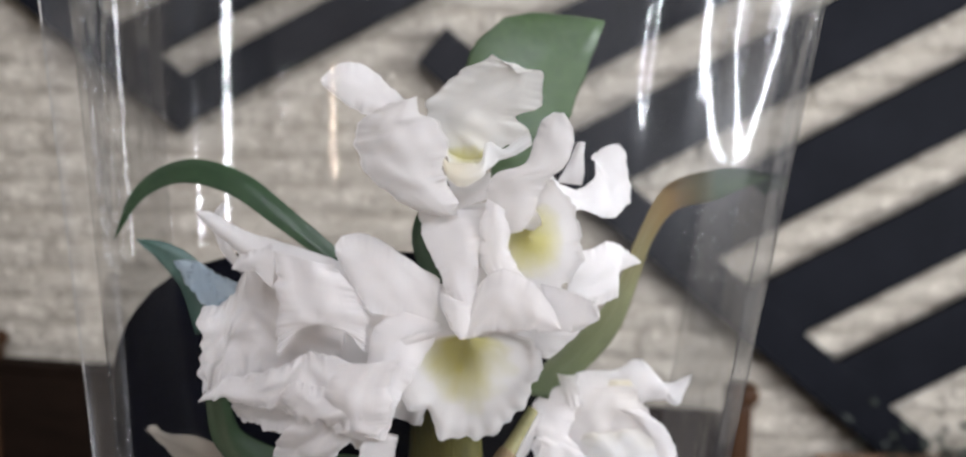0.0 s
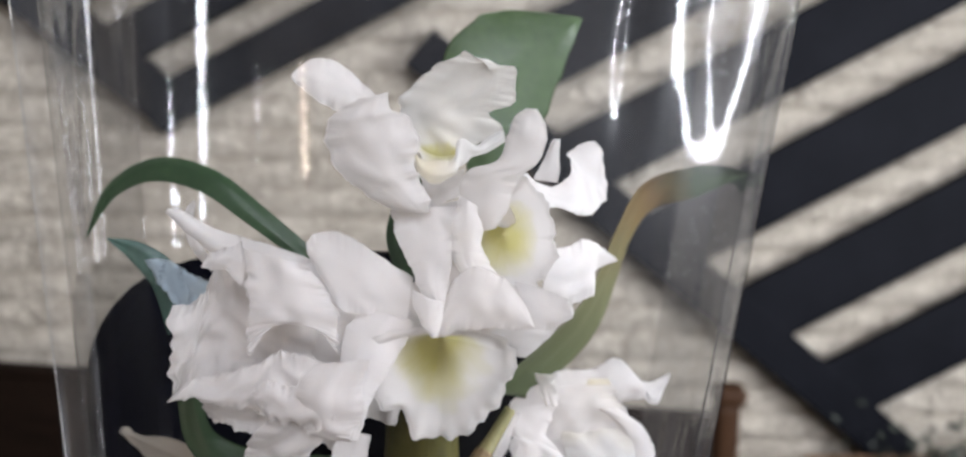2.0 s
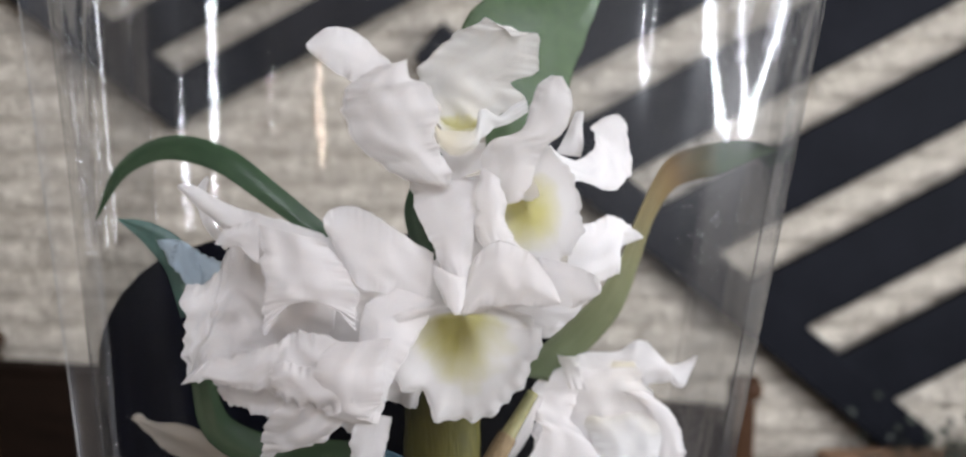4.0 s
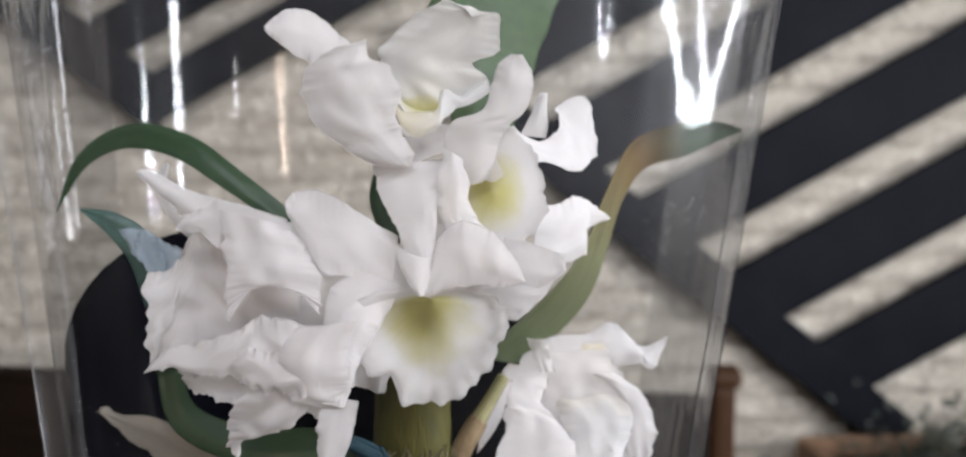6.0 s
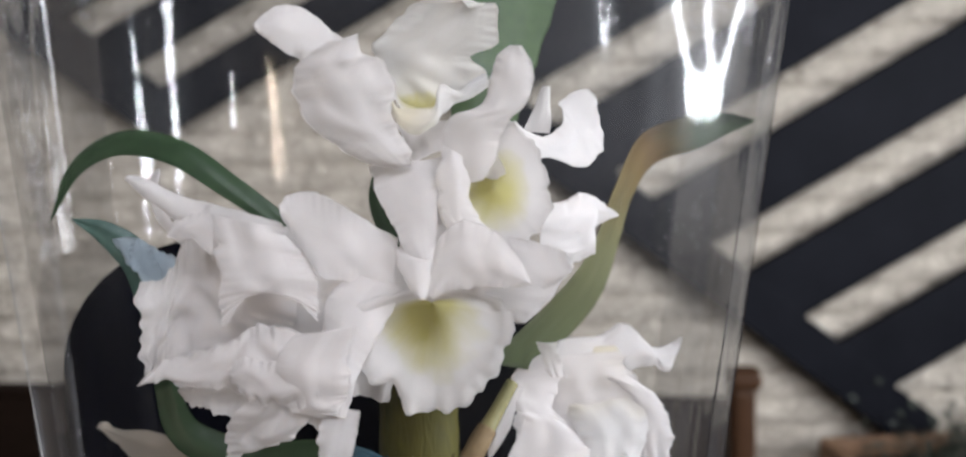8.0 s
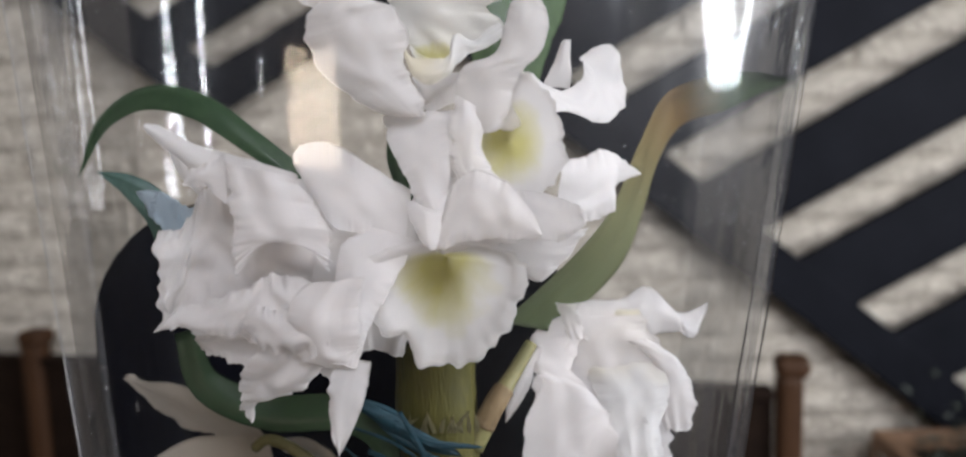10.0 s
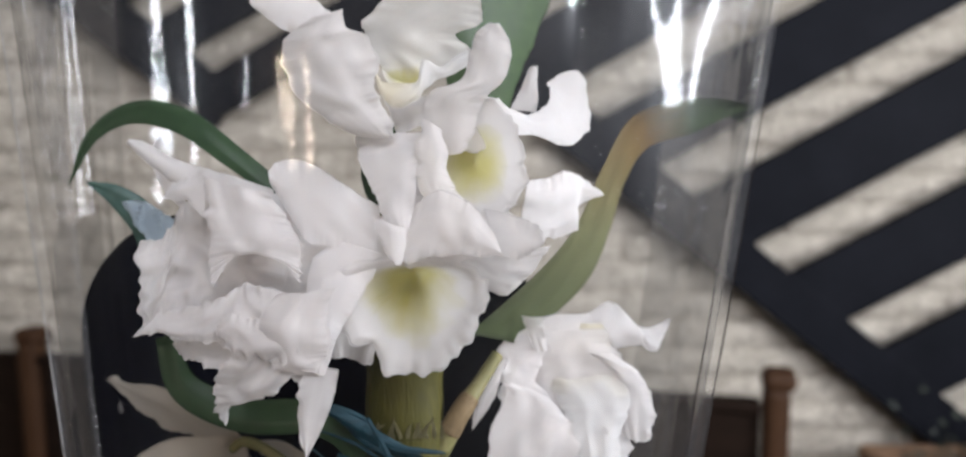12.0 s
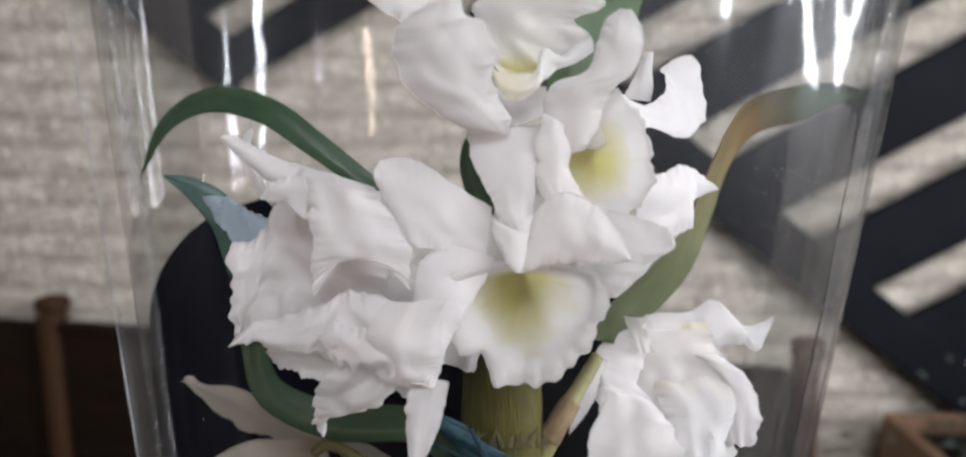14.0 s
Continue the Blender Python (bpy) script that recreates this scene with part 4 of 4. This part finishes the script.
petal(plant, "sheath_fibre", [(-0.0021, 0.2995, 0.9813), (-0.0025, 0.299, 0.9844), (-0.0039, 0.2985, 0.9874)], 0.0008, sheath_mat, pk=0.3, w0=0.8, point=True, seed=7)
petal(plant, "sheath_fibre", [(0.0001, 0.3001, 0.9811), (-0.0007, 0.2996, 0.9842), (0.0029, 0.2991, 0.989)], 0.0008, sheath_mat, pk=0.3, w0=0.8, point=True, seed=8)
petal(plant, "sheath_fibre", [(0.0023, 0.3009, 0.9808), (0.0022, 0.3004, 0.9839), (0.0017, 0.2999, 0.9887)], 0.0008, sheath_mat, pk=0.3, w0=0.8, point=True, seed=9)
petal(plant, "sheath_fibre", [(0.0045, 0.302, 0.9804), (0.0048, 0.3015, 0.9836), (0.0042, 0.301, 0.9869)], 0.0008, sheath_mat, pk=0.3, w0=0.8, point=True, seed=10)

# ---- teal raffia round the cane ----
raffia = tagged(new("raffia_tie"), "teal raffia strands tied round the cane", "ribbon")
petal(raffia, "strand", [(-0.0402, 0.302, 0.9934), (-0.0298, 0.299, 0.9887), (-0.0192, 0.296, 0.9867)], 0.0006, raffia_mat, pk=0.5, w0=0.6, cup=0.3, ruffle=0.15, seed=50)
petal(raffia, "strand", [(-0.0396, 0.302, 0.9843), (-0.0217, 0.298, 0.979), (-0.0081, 0.294, 0.9703)], 0.0006, raffia_mat, pk=0.5, w0=0.6, cup=0.3, ruffle=0.15, seed=51)
petal(raffia, "strand", [(-0.0322, 0.301, 0.9905), (-0.0173, 0.296, 0.9794), (0.005, 0.293, 0.9689)], 0.001, raffia_mat, pk=0.5, w0=0.6, cup=0.3, ruffle=0.15, seed=52)
petal(raffia, "strand", [(-0.0212, 0.296, 0.9856), (-0.0088, 0.293, 0.9807), (0.0069, 0.296, 0.9777)], 0.0011, raffia_mat, pk=0.5, w0=0.6, cup=0.3, ruffle=0.15, seed=53)
petal(raffia, "strand", [(-0.0299, 0.298, 0.9763), (-0.013, 0.293, 0.9713), (0.0108, 0.296, 0.969)], 0.0013, raffia_mat, pk=0.5, w0=0.6, cup=0.3, ruffle=0.15, seed=54)
petal(raffia, "strand", [(-0.0385, 0.3, 0.9776), (-0.0256, 0.296, 0.9687), (-0.0092, 0.294, 0.9636)], 0.0006, raffia_mat, pk=0.5, w0=0.6, cup=0.3, ruffle=0.15, seed=55)
petal(raffia, "strand", [(-0.0189, 0.295, 0.9902), (-0.0108, 0.292, 0.9749), (-0.0093, 0.294, 0.9593)], 0.0011, raffia_mat, pk=0.5, w0=0.6, cup=0.3, ruffle=0.15, seed=56)
petal(raffia, "ribbon", [(-0.0330, 0.296, 0.9930), (-0.0230, 0.296, 0.9870), (-0.0140, 0.296, 0.9810), (-0.0000, 0.296, 0.9750)], 0.0026, raffia_mat, pk=0.5, w0=0.5, cup=0.5, ruffle=0.12, seed=57)
petal(raffia, "ribbon", [(-0.0360, 0.298, 0.9940), (-0.0270, 0.298, 0.9910), (-0.0180, 0.298, 0.9870)], 0.0014, raffia_mat, pk=0.5, w0=0.5, cup=0.5, ruffle=0.12, seed=58)

# ---- backing card ----
rows = []
for i in range(41):
    v = i / 40
    z = 0.76 + 0.293 * v
    h = 0.092 if z < 1.003 else 0.042 + 0.05 * max(0.0, 1 - ((z - 1.003) / 0.05) ** 2) ** 0.5
    rows.append([Vector((-0.054 + h * u, 0.385 - 0.025 * (h * u / 0.092) ** 2, z)) for u in [j / 10 - 1 for j in range(21)]])
tagged(part("backing_card", sheet(rows, 0.0012), card_mat, None, smooth=True), "dark navy rounded card behind the flowers", "card")


# ---- clear sleeve ----
def sleeve_half(z):
    """Half-widths of the sleeve at a height: towards +x, towards -x, in depth."""
    return 0.1105 + (z - 0.98) * 0.143, 0.1155 + (z - 0.98) * 0.047, 0.082 + (z - 0.98) * 0.10


# pressed-in folds of the film: where round the front, height, depth, spread round, spread in height
FOLDS = [(0.66, 1.140, 0.0060, 0.075, 0.026), (0.44, 1.128, 0.0030, 0.030, 0.022), (-0.40, 1.116, 0.0012, 0.028, 0.018)]


sleeve = tagged(new("plastic_sleeve"), "clear crinkled plastic flower sleeve, open at the top", "sleeve")
sleeve.location = (CX, CY, 0.752)
bm = bmesh.new()
nz, na = 100, 420
rings = []
for i in range(nz):
    z = 0.752 + 0.57 * i / (nz - 1)
    wide_east, wide_west, b = sleeve_half(z)
    ring = []
    for j in range(na):
        q = 2 * math.pi * j / na
        ca, sa = math.cos(q), math.sin(q)
        crease = noise.noise(Vector((ca * 4, sa * 4, z * 1.5))) * 0.0013 + noise.noise(Vector((ca * 13, sa * 13, z * 2.0 + 7))) * 0.0005
        if sa < 0:
            crease -= sum(deep * math.exp(-((ca - at) / du) ** 2 - ((z - level) / dz) ** 2) for at, level, deep, du, dz in FOLDS)
        a = wide_east if ca > 0 else wide_west
        flat = abs(ca) ** 0.9 * (1 if ca > 0 else -1)
        ring.append(bm.verts.new(((a + crease) * flat, (b + crease) * sa, z - 0.752)))
    rings.append(ring)
for i in range(nz - 1):
    for j in range(na):
        k = (j + 1) % na
        bm.faces.new((rings[i][j], rings[i][k], rings[i + 1][k], rings[i + 1][j]))
part("film", bm, film_mat, sleeve, smooth=True)
# water specks on the film
rnd = random.Random(11)
bm = bmesh.new()
for k in range(80):
    z = rnd.gauss(1.062, 0.016)
    q = -math.acos(min(0.95, max(-0.95, rnd.gauss(0.60, 0.07)))) if k < 60 else -rnd.uniform(0.3, 2.8)
    z = z if k < 60 else rnd.uniform(1.0, 1.14)
    a, _, b = sleeve_half(z)
    r = rnd.uniform(0.00006, 0.00016)
    place = Vector((a * math.copysign(abs(math.cos(q)) ** 0.9, math.cos(q)), b * math.sin(q) - 0.001, z - 0.752))
    bmesh.ops.create_icosphere(bm, subdivisions=1, radius=r, matrix=Matrix.Translation(place))
tagged(part("specks", bm, bead_mat, sleeve, smooth=True), kind="stuff")
for sx, wide in ((-1, 0.0155), (1, 0.007)):
    rows = []
    for i in range(40):
        z = 0.752 + 0.57 * i / 39
        a = sleeve_half(z)[0 if sx > 0 else 1]
        wide_here = wide * (1 + (1.8 * (z - 0.98) if sx < 0 else 0))
        rows.append([Vector((sx * (a - 0.001 + wide_here * u), 0.0015 * noise.noise(Vector((z * 30, u * 3, sx))) , z - 0.752)) for u in (0, 0.2, 0.4, 0.6, 0.8, 1)])
    part("seam", sheet(rows, 0.0005), seam_mat, sleeve, "welded film seam", smooth=True)
    if sx > 0:
        continue
    a0, a1 = sleeve_half(0.752)[1] + wide * 0.59 - 0.001, sleeve_half(1.322)[1] + wide * 1.616 - 0.001
    tube(sleeve, "weld_bead", [(sx * a0, 0, 0.0), (sx * (a0 + a1) / 2, 0.0008, 0.285), (sx * a1, 0, 0.57)], 0.00022, bead_mat)

# ---- bricks of the wall ----
B_L, B_H, JOINT = 0.185, 0.049, 0.005
brick_meshes = []
for k in range(8):
    bm = bmesh.new()
    nx, nz = 10, 5
    l, h = B_L - JOINT, B_H - JOINT
    grid = []
    for i in range(nz + 1):
        row = []
        for j in range(nx + 1):
            u, v = j / nx, i / nz
            edge = min(u * nx, (1 - u) * nx, v * nz, (1 - v) * nz)
            x = (u - 0.5) * l + 0.003 * noise.noise(Vector((u * 3, v * 3, k * 3.3)))
            z = (v - 0.5) * h + 0.003 * noise.noise(Vector((u * 3, v * 3, k * 3.3 + 9)))
            y = -0.001 - (0.002 if edge > 0.5 else -0.003) + 0.007 * noise.noise(Vector((u * 5, v * 3, k * 2.1))) + 0.004 * noise.noise(Vector((u * 11, v * 6, k * 2.7)))
            row.append(bm.verts.new((x, y, z)))
        grid.append(row)
    for i in range(nz):
        for j in range(nx):
            bm.faces.new((grid[i][j], grid[i][j + 1], grid[i + 1][j + 1], grid[i + 1][j]))
    me = bpy.data.meshes.new("brick")
    bm.to_mesh(me)
    bm.free()
    me.shade_smooth()
    me.materials.append(brick_mat)
    brick_meshes.append(me)
for r in range(25):
    for c in range(12):
        ob = new("brick", brick_meshes[(r * 5 + c * 3) % 8])
        ob.parent = wall
        jig = [random.uniform(-1, 1) for _ in range(4)]
        ob.location = (-1.08 + (c + 0.5 * (r % 2) + 0.03 * jig[0]) * B_L, WALL_Y + 0.0015 * jig[1], 0.34 + (r + 0.04 * jig[2]) * B_H)
        ob.rotation_euler = (0, radians(0.8) * jig[3], 0)
